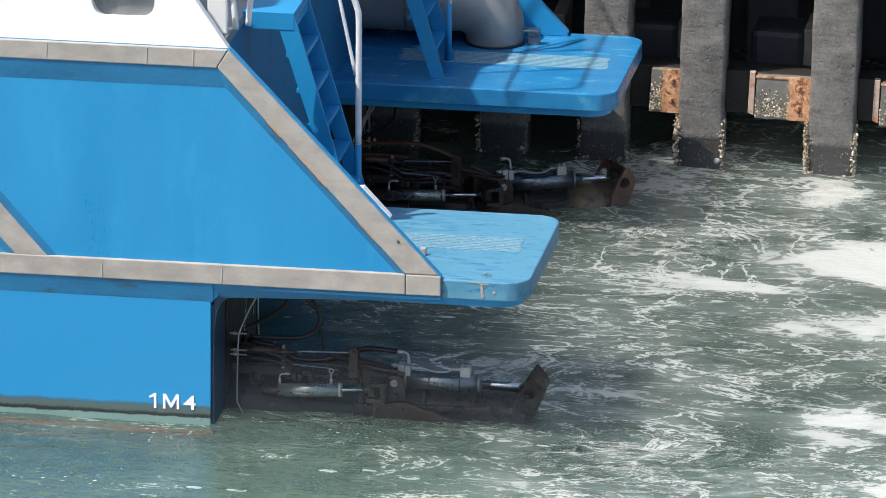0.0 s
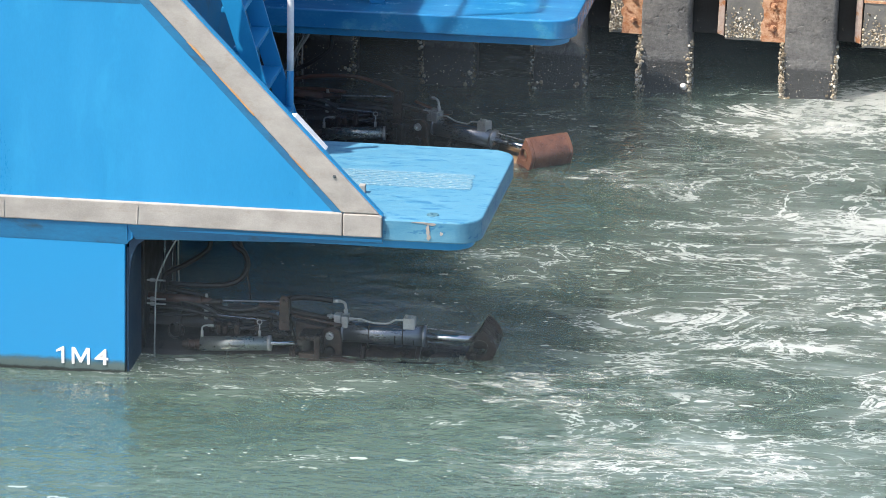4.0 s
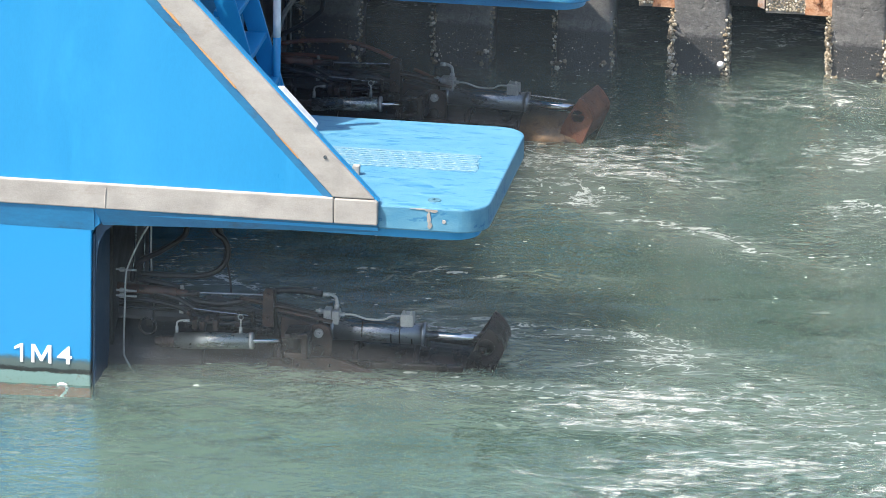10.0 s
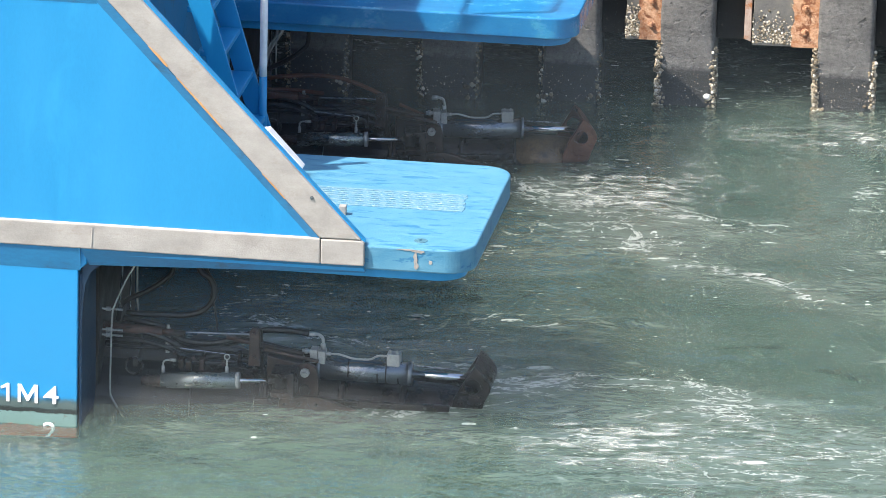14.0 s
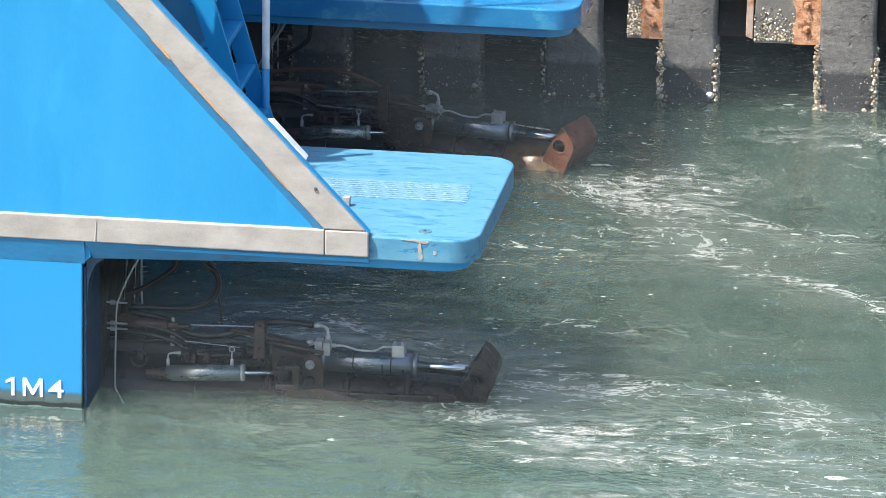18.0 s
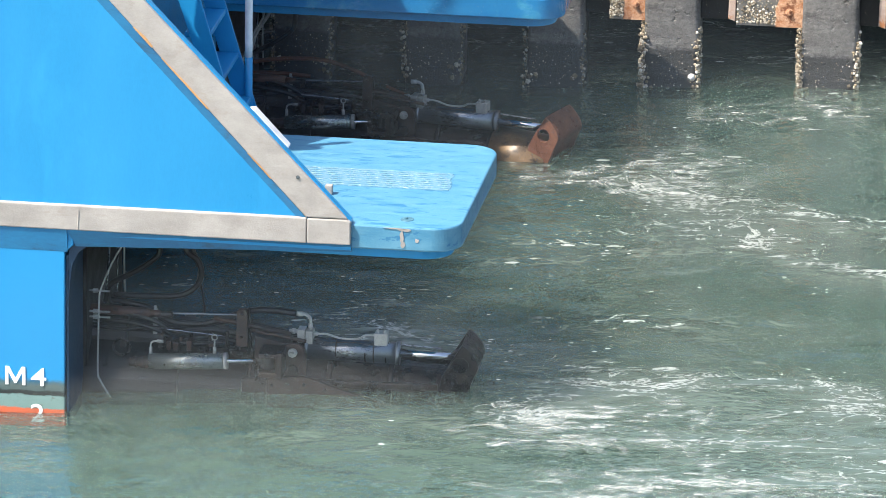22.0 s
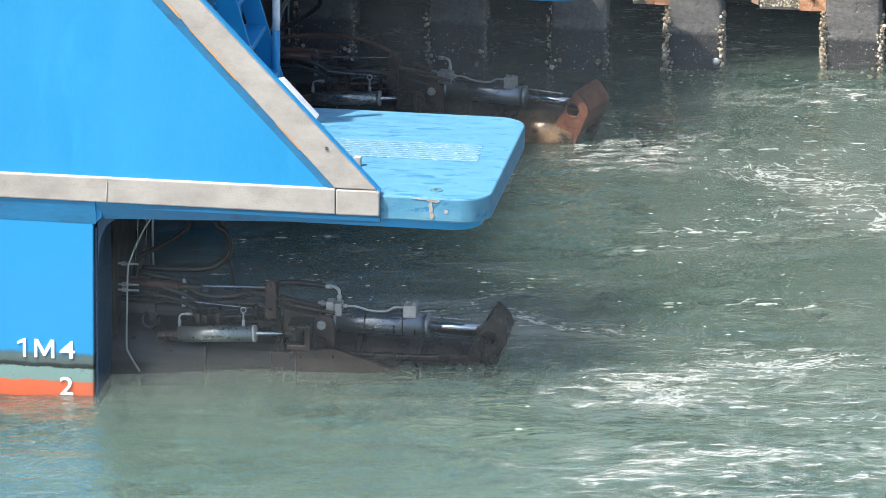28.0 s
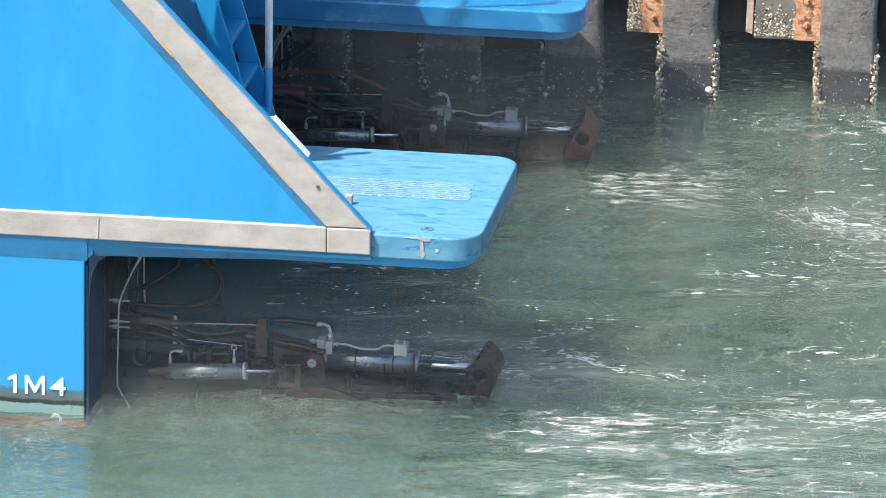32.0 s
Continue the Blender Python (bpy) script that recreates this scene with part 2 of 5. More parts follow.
def hull_paint():
    """Blue topsides, a scummed boot line and orange antifouling, by height on the hull."""
    m, t, p = nodes_of("hull_paint_with_waterline")
    v = coords(t)
    sep = t.nodes.new("ShaderNodeSeparateXYZ")
    t.links.new(v, sep.inputs[0])
    wob = noise_of(t, coords(t, (1.6, 2, 2)), 5, 7, 0.7)
    fine = noise_of(t, coords(t, (1, 1, 1)), 70, 4, 0.7)
    h = calc(t, "ADD", sep.outputs[2], calc(t, "MULTIPLY", calc(t, "SUBTRACT", wob, 0.5), 0.045))
    h = calc(t, "ADD", h, calc(t, "MULTIPLY", calc(t, "SUBTRACT", fine, 0.5), 0.030))
    h = calc(t, "MULTIPLY_ADD", h, 2.5, 0.5)                    # 0 at -0.2 m, 1 at +0.2 m
    col = ramp(t, h, (0.0, (0.50, 0.10, 0.04)), (0.235, (0.52, 0.115, 0.05)), (0.25, (0.15, 0.25, 0.235)),
               (0.415, (0.16, 0.27, 0.26)), (0.43, (0.018, 0.022, 0.022)), (0.475, (0.022, 0.03, 0.03)), (0.495, (0.07, 0.105, 0.105)),
               (0.56, (0.085, 0.12, 0.12)), (0.60, (0.05, 0.12, 0.16)), (0.66, (0.016, 0.238, 0.515)))
    scum = ramp(t, noise_of(t, coords(t, (1, 1, 1)), 33, 4, 0.7), (0.60, 0.0), (0.66, 0.7))
    low = ramp(t, h, (0.55, 1.0), (0.62, 0.0))
    col = mix(t, calc(t, "MULTIPLY", scum, low), col, (0.12, 0.12, 0.10))
    t.links.new(col, p.inputs["Base Color"])
    p.inputs["Roughness"].default_value = 0.36
    bump(t, p, fine, 0.2, 0.002)
    return m


HULL = hull_paint()


def glass(name, tint):
    m, t, p = nodes_of(name)
    p.inputs["Base Color"].default_value = (*tint, 1)
    p.inputs["Roughness"].default_value = 0.05
    p.inputs["Transmission Weight"].default_value = 0.7
    return m


PANE = glass("grey_glass", (0.45, 0.46, 0.47))


def water_material():
    m, t, p = nodes_of("harbour_water")
    v = coords(t)
    sep = t.nodes.new("ShaderNodeSeparateXYZ")
    t.links.new(v, sep.inputs[0])
    x, y = sep.outputs[0], sep.outputs[1]

    def strands(scale, half, seed, stretch=(0.7, 1.0, 1)):
        """Thin winding lines of froth."""
        n = noise_of(t, coords(t, (stretch[0], stretch[1], seed)), scale, 7, 0.62, 0.9)
        d = calc(t, "ABSOLUTE", calc(t, "SUBTRACT", n, 0.5))
        return ramp(t, calc(t, "DIVIDE", d, half), (0.35, 1.0), (1.0, 0.0))

    # turbid green body, paler where air is churned in
    churn = noise_of(t, coords(t, (0.6, 1.0, 1)), 0.8, 7, 0.6, 0.8)
    body = mix(t, ramp(t, churn, (0.42, 0.0), (0.72, 1.0)), (0.061, 0.100, 0.083), (0.146, 0.182, 0.156))
    # aerated water along the near hull
    near = calc(t, "ADD", calc(t, "MULTIPLY", y, -0.16), calc(t, "MULTIPLY", churn, 0.9))
    body = mix(t, ramp(t, near, (0.16, 0.0), (0.60, 0.85)), body, (0.108, 0.172, 0.148))
    # the old wash lies towards +x, thin remains elsewhere; little of it reaches in behind the piles
    wash = ramp(t, calc(t, "MULTIPLY_ADD", x, 0.1, 0.5), (WASH[0], 0.0), (WASH[1], 1.0))
    wash = calc(t, "MULTIPLY", wash, ramp(t, calc(t, "MULTIPLY_ADD", y, 0.05, 0.5), (0.83, 1.0), (0.86, 0.2)))
    wash = calc(t, "MULTIPLY", wash, ramp(t, calc(t, "MULTIPLY_ADD", y, 0.1, 0.5), (0.36, 0.25), (0.51, 1.0)))
    patch = noise_of(t, coords(t, (0.6, 1.0, 1)), 0.75, 6, 0.6, 0.9)
    streak = noise_of(t, coords(t, (0.8, 1.5, 1)), 4.0, 9, 0.72, 1.6)
    amount = calc(t, "MULTIPLY_ADD", wash, calc(t, "MULTIPLY_ADD", patch, 0.55, -0.01), calc(t, "MULTIPLY_ADD", patch, 1.0, -0.125))
    calm = ramp(t, calc(t, "MULTIPLY_ADD", y, 0.05, 0.5), (0.515, 1.0), (0.585, 0.0))
    calm = calc(t, "MULTIPLY", calm, ramp(t, calc(t, "MULTIPLY_ADD", x, 0.1, 0.8), (0.30, 1.0), (0.48, 0.0)))
    amount = calc(t, "SUBTRACT", amount, calc(t, "MULTIPLY", calm, 0.14))
    dense = ramp(t, calc(t, "ADD", amount, calc(t, "MULTIPLY", streak, 0.55)), (0.91, 0.0), (1.16, 0.62))
    grain = ramp(t, noise_of(t, coords(t, (0.8, 1.4, 1)), 22, 5, 0.7), (0.38, 0.15), (0.52, 1.0))
    coarse = calc(t, "MULTIPLY", strands(1.1, 0.014, 3.0), ramp(t, amount, (0.40, 0.0), (0.58, 0.8)))
    fine = calc(t, "MULTIPLY", strands(3.0, 0.018, 7.0, (0.4, 1.3, 1)), ramp(t, amount, (0.33, 0.0), (0.56, 0.42)))
    lines = calc(t, "MULTIPLY", calc(t, "MAXIMUM", coarse, fine), grain)

    def bits(scale, size, share, stretch):
        """Scattered bits of froth and painted glints, each of its own size."""
        vor = node(t, "ShaderNodeTexVoronoi", Scale=scale)
        t.links.new(coords(t, stretch), vor.inputs["Vector"])
        tone = t.nodes.new("ShaderNodeSeparateColor")
        t.links.new(vor.outputs["Color"], tone.inputs[0])
        reach = calc(t, "MULTIPLY", ramp(t, tone.outputs[0], (1 - share, 0.0), (1.0, 1.0)), size)
        rag = calc(t, "MULTIPLY", calc(t, "SUBTRACT", streak, 0.5), 0.25)
        gap = calc(t, "SUBTRACT", calc(t, "ADD", vor.outputs["Distance"], rag), reach)
        return ramp(t, calc(t, "MULTIPLY_ADD", gap, 6.0, 0.5), (0.42, 1.0), (0.5, 0.0))

    crowd = noise_of(t, coords(t, (0.8, 1.2, 4)), 1.7, 4, 0.6, 0.8)
    dots = calc(t, "MULTIPLY", bits(31, 0.24, 0.5, (0.5, 1.35, 1)), ramp(t, crowd, (0.48, 0.0), (0.62, 0.5)))
    dots = calc(t, "MULTIPLY", dots, ramp(t, amount, (0.20, 0.0), (0.36, 1.0)))
    dots = calc(t, "MULTIPLY", dots, ramp(t, calm, (0.0, 1.0), (0.8, 0.1)))
    flakes = calc(t, "MULTIPLY", bits(6.5, 0.28, 0.30, (0.6, 1.5, 1)), ramp(t, amount, (0.33, 0.0), (0.48, 0.6)))
    fleck = calc(t, "MAXIMUM", dots, calc(t, "MULTIPLY", flakes, grain))
    foam = calc(t, "MINIMUM", calc(t, "MAXIMUM", calc(t, "MAXIMUM", dense, lines), fleck), 1.0)
    milky = ramp(t, calc(t, "MULTIPLY_ADD", streak, 0.16, calc(t, "SUBTRACT", amount, 0.08)), (0.42, 0.0), (0.57, 0.20), (0.76, 0.72))
    body = mix(t, milky, body, (0.295, 0.33, 0.318))
    t.links.new(mix(t, foam, body, (0.49, 0.515, 0.505)), p.inputs["Base Color"])
    t.links.new(ramp(t, foam, (0.0, 0.04), (0.5, 0.6)), p.inputs["Roughness"])
    cloudy = calc(t, "MAXIMUM", foam, milky)
    t.links.new(ramp(t, cloudy, (0.0, 1.0), (0.7, 0.65)), p.inputs["Subsurface Weight"])
    p.subsurface_method = "BURLEY"
    p.inputs["Subsurface Radius"].default_value = (1.0, 1.0, 1.0)
    p.inputs["Subsurface Scale"].default_value = 2.6
    p.inputs["IOR"].default_value = 2.5
    rip = calc(t, "ADD", noise_of(t, coords(t, (0.6, 1.25, 1)), 12.0, 3, 0.5, 0.6),
               calc(t, "MULTIPLY", noise_of(t, coords(t, (0.8, 1.1, 1)), 31, 1, 0.5), 0.30))
    rip = calc(t, "ADD", rip, calc(t, "MULTIPLY", foam, 0.08))
    rip = calc(t, "MULTIPLY", rip, ramp(t, calm, (0.0, 1.0), (1.0, 0.6)))
    bump(t, p, rip, 0.30, 0.05)
    # what lies just under the surface shows faintly through the clearer water
    clear = t.nodes.new("ShaderNodeBsdfTransparent")
    both = t.nodes.new("ShaderNodeMixShader")
    t.links.new(ramp(t, cloudy, (0.0, 0.38), (0.5, 0.0)), both.inputs[0])
    t.links.new(p.outputs[0], both.inputs[1])
    t.links.new(clear.outputs[0], both.inputs[2])
    t.links.new(both.outputs[0], t.nodes["Material Output"].inputs["Surface"])
    return m


def turbid_material(name, share):
    """Cloudy water below the surface."""
    m, t, p = nodes_of(name)
    churn = noise_of(t, coords(t, (0.6, 1.0, 1)), 1.1, 6, 0.6, 0.8)
    t.links.new(ramp(t, churn, (0.35, (0.06, 0.115, 0.10)), (0.65, (0.14, 0.215, 0.185))), p.inputs["Base Color"])
    p.inputs["Roughness"].default_value = 1.0
    p.inputs["Specular IOR Level"].default_value = 0.0
    p.inputs["Alpha"].default_value = share
    p.inputs["Subsurface Weight"].default_value = 1.0
    p.subsurface_method = "BURLEY"
    p.inputs["Subsurface Radius"].default_value = (1.0, 1.0, 1.0)
    p.inputs["Subsurface Scale"].default_value = 2.6
    return m


def froth_material():
    """Patchy white froth with gaps, thinning out to the edge of its sheet."""
    m, t, p = nodes_of("thin_froth")
    c = t.nodes.new("ShaderNodeTexCoord")
    sep = t.nodes.new("ShaderNodeSeparateXYZ")
    t.links.new(c.outputs["Generated"], sep.inputs[0])
    u = calc(t, "MULTIPLY_ADD", sep.outputs[0], 2.0, -1.0)
    w = calc(t, "MULTIPLY_ADD", sep.outputs[1], 2.0, -1.0)
    far = calc(t, "ADD", calc(t, "MULTIPLY", u, u), calc(t, "MULTIPLY", w, w))
    info = t.nodes.new("ShaderNodeObjectInfo")
    seed = calc(t, "MULTIPLY", info.outputs["Random"], 50.0)

    def own_noise(stretch, scale, detail, rough, distort):
        n = node(t, "ShaderNodeTexNoise", Scale=scale, Detail=detail, Roughness=rough, Distortion=distort)
        n.noise_dimensions = "4D"
        t.links.new(coords(t, stretch), n.inputs["Vector"])
        t.links.new(seed, n.inputs["W"])
        return n.outputs["Fac"]

    cluster = calc(t, "SUBTRACT", own_noise((0.7, 1.0, 1), 1.6, 4, 0.6, 0.6), calc(t, "MULTIPLY", far, 0.30))
    fleck = calc(t, "ADD", own_noise((0.6, 1.45, 1), 9.5, 5, 0.6, 0.5), calc(t, "MULTIPLY", cluster, 0.55))
    d = calc(t, "ABSOLUTE", calc(t, "SUBTRACT", own_noise((0.8, 1.0, 1), 2.2, 6, 0.6, 1.0), 0.5))
    line = calc(t, "MULTIPLY", ramp(t, calc(t, "DIVIDE", d, 0.016), (0.35, 1.0), (1.0, 0.0)), ramp(t, far, (0.35, 1.0), (0.9, 0.0)))
    grain = ramp(t, own_noise((0.8, 1.6, 1), 30, 4, 0.7, 0.3), (0.38, 0.2), (0.52, 1.0))
    alpha = calc(t, "MULTIPLY", calc(t, "MAXIMUM", ramp(t, fleck, (0.79, 0.0), (0.86, 0.40)), calc(t, "MULTIPLY", line, 0.22)), grain)
    t.links.new(alpha, p.inputs["Alpha"])
    p.inputs["Base Color"].default_value = (0.50, 0.53, 0.52, 1)
    p.inputs["Roughness"].default_value = 0.7
    return m


FROTH = froth_material()


def haze_material(name, share, tone=(0.44, 0.56, 0.66)):
    """Painted haze and thin spray mist: faint, uneven, fading out to the edge of its sheet."""
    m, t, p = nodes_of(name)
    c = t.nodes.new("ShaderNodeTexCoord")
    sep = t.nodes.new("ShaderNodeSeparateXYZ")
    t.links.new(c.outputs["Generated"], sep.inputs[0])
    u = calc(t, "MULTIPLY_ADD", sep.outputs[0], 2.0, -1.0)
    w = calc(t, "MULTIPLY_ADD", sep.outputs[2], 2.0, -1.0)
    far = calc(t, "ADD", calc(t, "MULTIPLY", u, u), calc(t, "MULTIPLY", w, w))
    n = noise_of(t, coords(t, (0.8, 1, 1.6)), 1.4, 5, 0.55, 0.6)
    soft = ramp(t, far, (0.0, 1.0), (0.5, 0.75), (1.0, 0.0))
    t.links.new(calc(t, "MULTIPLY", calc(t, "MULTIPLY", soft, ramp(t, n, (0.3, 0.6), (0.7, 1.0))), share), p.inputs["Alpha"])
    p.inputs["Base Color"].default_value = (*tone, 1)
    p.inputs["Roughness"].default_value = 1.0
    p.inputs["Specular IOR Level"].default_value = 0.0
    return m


# haze painted on sheets to lift the dark parts; the low one is spray
HAZE = haze_material("thin_haze", 0.019)
LOW_MIST = haze_material("low_mist", 0.065, (0.46, 0.48, 0.46))
FAR_HAZE = haze_material("fainter_haze", 0.013)
WASH = (0.42, 0.62)
WATER = water_material()


# ---------- mesh tools ----------
def link(name, bm, material, parent=None, label="", smooth=False):
    me = bpy.data.meshes.new(name)
    bm.normal_update()
    if smooth:
        for f in bm.faces:
            f.smooth = True
    bm.to_mesh(me)
    bm.free()
    me.materials.append(material)
    ob = new(name, me)
    if parent is not None:
        ob.parent = parent
    return tagged(ob, label)


def part(name, bm, material, parent, label="", smooth=False):
    return link(name, bm, material, parent, label, smooth)


def empty(name, label, category, group=""):
    return tagged(new(name), label, category, group)


def box(bm, x0, x1, y0, y1, z0, z1, bev=0.0):
    vs = [bm.verts.new((x, y, z)) for x in (x0, x1) for y in (y0, y1) for z in (z0, z1)]
    fs = [bm.faces.new([vs[i] for i in q]) for q in
          ((0, 1, 3, 2), (4, 6, 7, 5), (0, 4, 5, 1), (2, 3, 7, 6), (0, 2, 6, 4), (1, 5, 7, 3))]
    if bev:
        es = {e for f in fs for e in f.edges}
        bmesh.ops.bevel(bm, geom=list(es), offset=bev, segments=2, affect="EDGES", profile=0.5)
    return bm


def rod(bm, a, b, r, r2=None, seg=20, caps=True):
    """A round bar from a to b."""
    a, b = Vector(a), Vector(b)
    q = (b - a).to_track_quat("Z", "Y").to_matrix()
    rings = []
    for c, rr in ((a, r), (b, r if r2 is None else r2)):
        rings.append([bm.verts.new(c + q @ Vector((rr * math.cos(k), rr * math.sin(k), 0)))
                      for k in (math.tau * i / seg for i in range(seg))])
    for i in range(seg):
        j = (i + 1) % seg
        bm.faces.new((rings[0][i], rings[0][j], rings[1][j], rings[1][i]))
    if caps:
        bm.faces.new(rings[0][::-1])
        bm.faces.new(rings[1])
    return bm


def curve_points(pts, n=6):
    """A smooth run of points through pts."""
    p = [Vector(q) for q in pts]
    p = [p[0] * 2 - p[1]] + p + [p[-1] * 2 - p[-2]]
    out = []
    for i in range(1, len(p) - 2):
        for k in range(n):
            s = k / n
            a, b, c, d = p[i - 1:i + 3]
            out.append(0.5 * (2 * b + (c - a) * s + (2 * a - 5 * b + 4 * c - d) * s * s + (3 * b - a - 3 * c + d) * s ** 3))
    return out + [p[-2]]


def pipe(bm, pts, r, seg=10, smooth=True):
    """A tube along points."""
    p = curve_points(pts) if smooth else [Vector(q) for q in pts]
    rings = []
    for i, c in enumerate(p):
        d = (p[min(i + 1, len(p) - 1)] - p[max(i - 1, 0)]).normalized()
        side = d.cross(Vector((0.13, 0.9, 0.4))).normalized()
        up = side.cross(d)
        rings.append([bm.verts.new(c + r * (side * math.cos(k) + up * math.sin(k))) for k in (math.tau * j / seg for j in range(seg))])
    for a, b in zip(rings, rings[1:]):
        for i in range(seg):
            j = (i + 1) % seg
            bm.faces.new((a[i], a[j], b[j], b[i]))
    bm.faces.new(rings[0][::-1])
    bm.faces.new(rings[-1])
    return bm


def slab(bm, outline, lo, hi, axis="y", holes=(), bev=0.0):
    """A plate: an outline in the other two axes, between lo and hi along the axis, with holes through it."""
    def place(u, v, w):
        return {"x": (w, u, v), "y": (u, w, v), "z": (u, v, w)}[axis]
    loops, edges = [], []
    for ring in (outline, *holes):
        vs = [bm.verts.new(place(u, v, lo)) for u, v in ring]
        loops.append(vs)
        edges += [bm.edges.new((vs[i], vs[(i + 1) % len(vs)])) for i in range(len(vs))]
    flat = bmesh.ops.triangle_fill(bm, edges=edges, use_beauty=True, use_dissolve=not holes)
    faces = [f for f in flat["geom"] if isinstance(f, bmesh.types.BMFace)]
    out = bmesh.ops.extrude_face_region(bm, geom=faces)
    moved = [v for v in out["geom"] if isinstance(v, bmesh.types.BMVert)]
    shift = Vector(place(0, 0, hi - lo))
    bmesh.ops.translate(bm, verts=moved, vec=shift)
    bmesh.ops.recalc_face_normals(bm, faces=bm.faces)
    if bev:
        sharp = [e for e in bm.edges if len(e.link_faces) == 2 and e.calc_face_angle(0) > 0.9]
        bmesh.ops.bevel(bm, geom=sharp, offset=bev, segments=2, affect="EDGES", profile=0.5)
    return bm


def ring_of(cx, cy, rx, ry=None, n=20):
    ry = rx if ry is None else ry
    return [(cx + rx * math.cos(math.tau * i / n), cy + ry * math.sin(math.tau * i / n)) for i in range(n)]


def B():
    return bmesh.new()


# ---------- water ----------
def spaced(lo, hi, step, far):
    """Even steps from lo to hi, then growing steps out to far on both sides."""
    inner = list(np.arange(lo, hi + step / 2, step))
    out, d = [], step
    while out == [] or out[-1] < far:
        d *= 1.25
        out.append((out[-1] if out else 0) + d)
    return np.array([lo - o for o in out[::-1]] + inner + [hi + o for o in out])


def make_water():
    xs, ys = spaced(-10.5, 4.2, 0.024, 700), spaced(-3.2, 8.2, 0.022, 700)
    X, Y = np.meshgrid(xs, ys, indexing="ij")
    rng = np.random.default_rng(4)
    Z = np.zeros_like(X)
    for i in range(54):
        L = 0.11 * 1.06 ** i
        k = math.tau / L
        a = rng.uniform(0.1, 3.04) if i % 5 == 0 else rng.normal(1.5, 0.4)
        amp = 0.00115 * L ** (0.58 if L < 1 else 0.4) * rng.uniform(0.5, 1.3)
        amp *= 2.2 if 0.15 < L < 0.75 else 1.0
        kx, ky, ph = k * math.cos(a), k * math.sin(a), rng.uniform(0, math.tau)
        g = rng.uniform(0, math.tau)
        group = 0.3 + 0.95 * (0.5 + 0.5 * np.sin(2.1 * math.cos(g) * X + 2.1 * math.sin(g) * Y + 2.3 * i)) ** 2
        Z += group * amp * np.sin(kx * X + ky * Y + ph + 1.5 * np.sin(0.9 * X + 1.3 * Y + i) + 1.1 * np.sin(1.9 * X - 1.1 * Y + 2 * i))
    Z *= 0.72 + 0.28 * np.clip((Y - 0.3) / 1.5, 0, 1)
    Z *= np.clip(1.2 - np.hypot(X, Y) / 60, 0, 1)
    me = bpy.data.meshes.new("water")
    n, m = X.shape
    co = np.stack([X, Y, Z], -1).reshape(-1, 3)
    idx = np.arange(n * m).reshape(n, m)
    quads = np.stack([idx[:-1, :-1], idx[1:, :-1], idx[1:, 1:], idx[:-1, 1:]], -1).reshape(-1, 4)
    me.vertices.add(len(co))
    me.vertices.foreach_set("co", co.ravel())
    me.loops.add(quads.size)
    me.loops.foreach_set("vertex_index", quads.ravel())
    me.polygons.add(len(quads))
    me.polygons.foreach_set("loop_start", np.arange(0, quads.size, 4))
    me.polygons.foreach_set("use_smooth", np.ones(len(quads), bool))
    me.update(calc_edges=True)
    me.materials.append(WATER)
    return tagged(new("water", me), "churned turbid green harbour water with white foam streaks", "water", kind="structure")


water = make_water()
for depth, share in ((0.07, 0.5), (0.16, 0.7), (0.28, 1.0)):
    bm = B()
    bmesh.ops.create_grid(bm, x_segments=2, y_segments=2, size=60)
    layer = part("turbid_layer", bm, turbid_material("turbid_water", share), water, "cloudy green water below the surface")
    layer.location = (0, 0, -depth)
bed = B()
box(bed, -700, 700, -700, 700, -6.2, -6.0)
tagged(link("ground", bed, UNDER), "dark harbour bed under the water", "ground", kind="structure")

# ---------- wharf and piles ----------
deck = B()
box(deck, -25, 25, 6.22, 16, 3.1, 3.6, 0.03)
tagged(link("wharf_deck", deck, CONCRETE), "grey concrete wharf deck edge above the piles", "wharf", kind="structure")
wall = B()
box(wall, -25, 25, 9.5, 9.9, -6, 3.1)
tagged(link("wall_wharf", wall, UNDER), "concrete wall under the wharf, darkened in colour for the shade", "wall", kind="structure")


def rough_column(bm, cx, w, z0, z1, y0, d, seed, wob=0.012, step=0.07):
    """A square column with worn, uneven sides."""
    n = max(2, int((z1 - z0) / step))
    rings = []
    per = [(-1, -1), (-0.86, -1.0), (-0.3, -1), (0.3, -1), (0.86, -1.0), (1, -1), (1, -0.86), (1, 0.3), (1, 1), (-1, 1), (-1, 0.3), (-1, -0.86)]
    per[0], per[5] = (-0.96, -0.96), (0.96, -0.96)
    for i in range(n + 1):
        z = z0 + (z1 - z0) * i / n
        ring = []
        for u, v in per:
            q = Vector((cx + u * w / 2, y0 + d / 2 + v * d / 2, z))
            s = noise.noise(q * 5 + Vector((seed, 0, 0))) + 0.5 * noise.noise(q * 17 + Vector((seed, 3, 0)))
            ring.append(bm.verts.new(q + Vector((u, v, 0)).normalized() * s * wob))
        rings.append(ring)
    for a, b in zip(rings, rings[1:]):
        for i in range(len(per)):
            j = (i + 1) % len(per)
            bm.faces.new((a[i], a[j], b[j], b[i]))
    bm.faces.new(rings[0][::-1])
    bm.faces.new(rings[-1])
    return bm


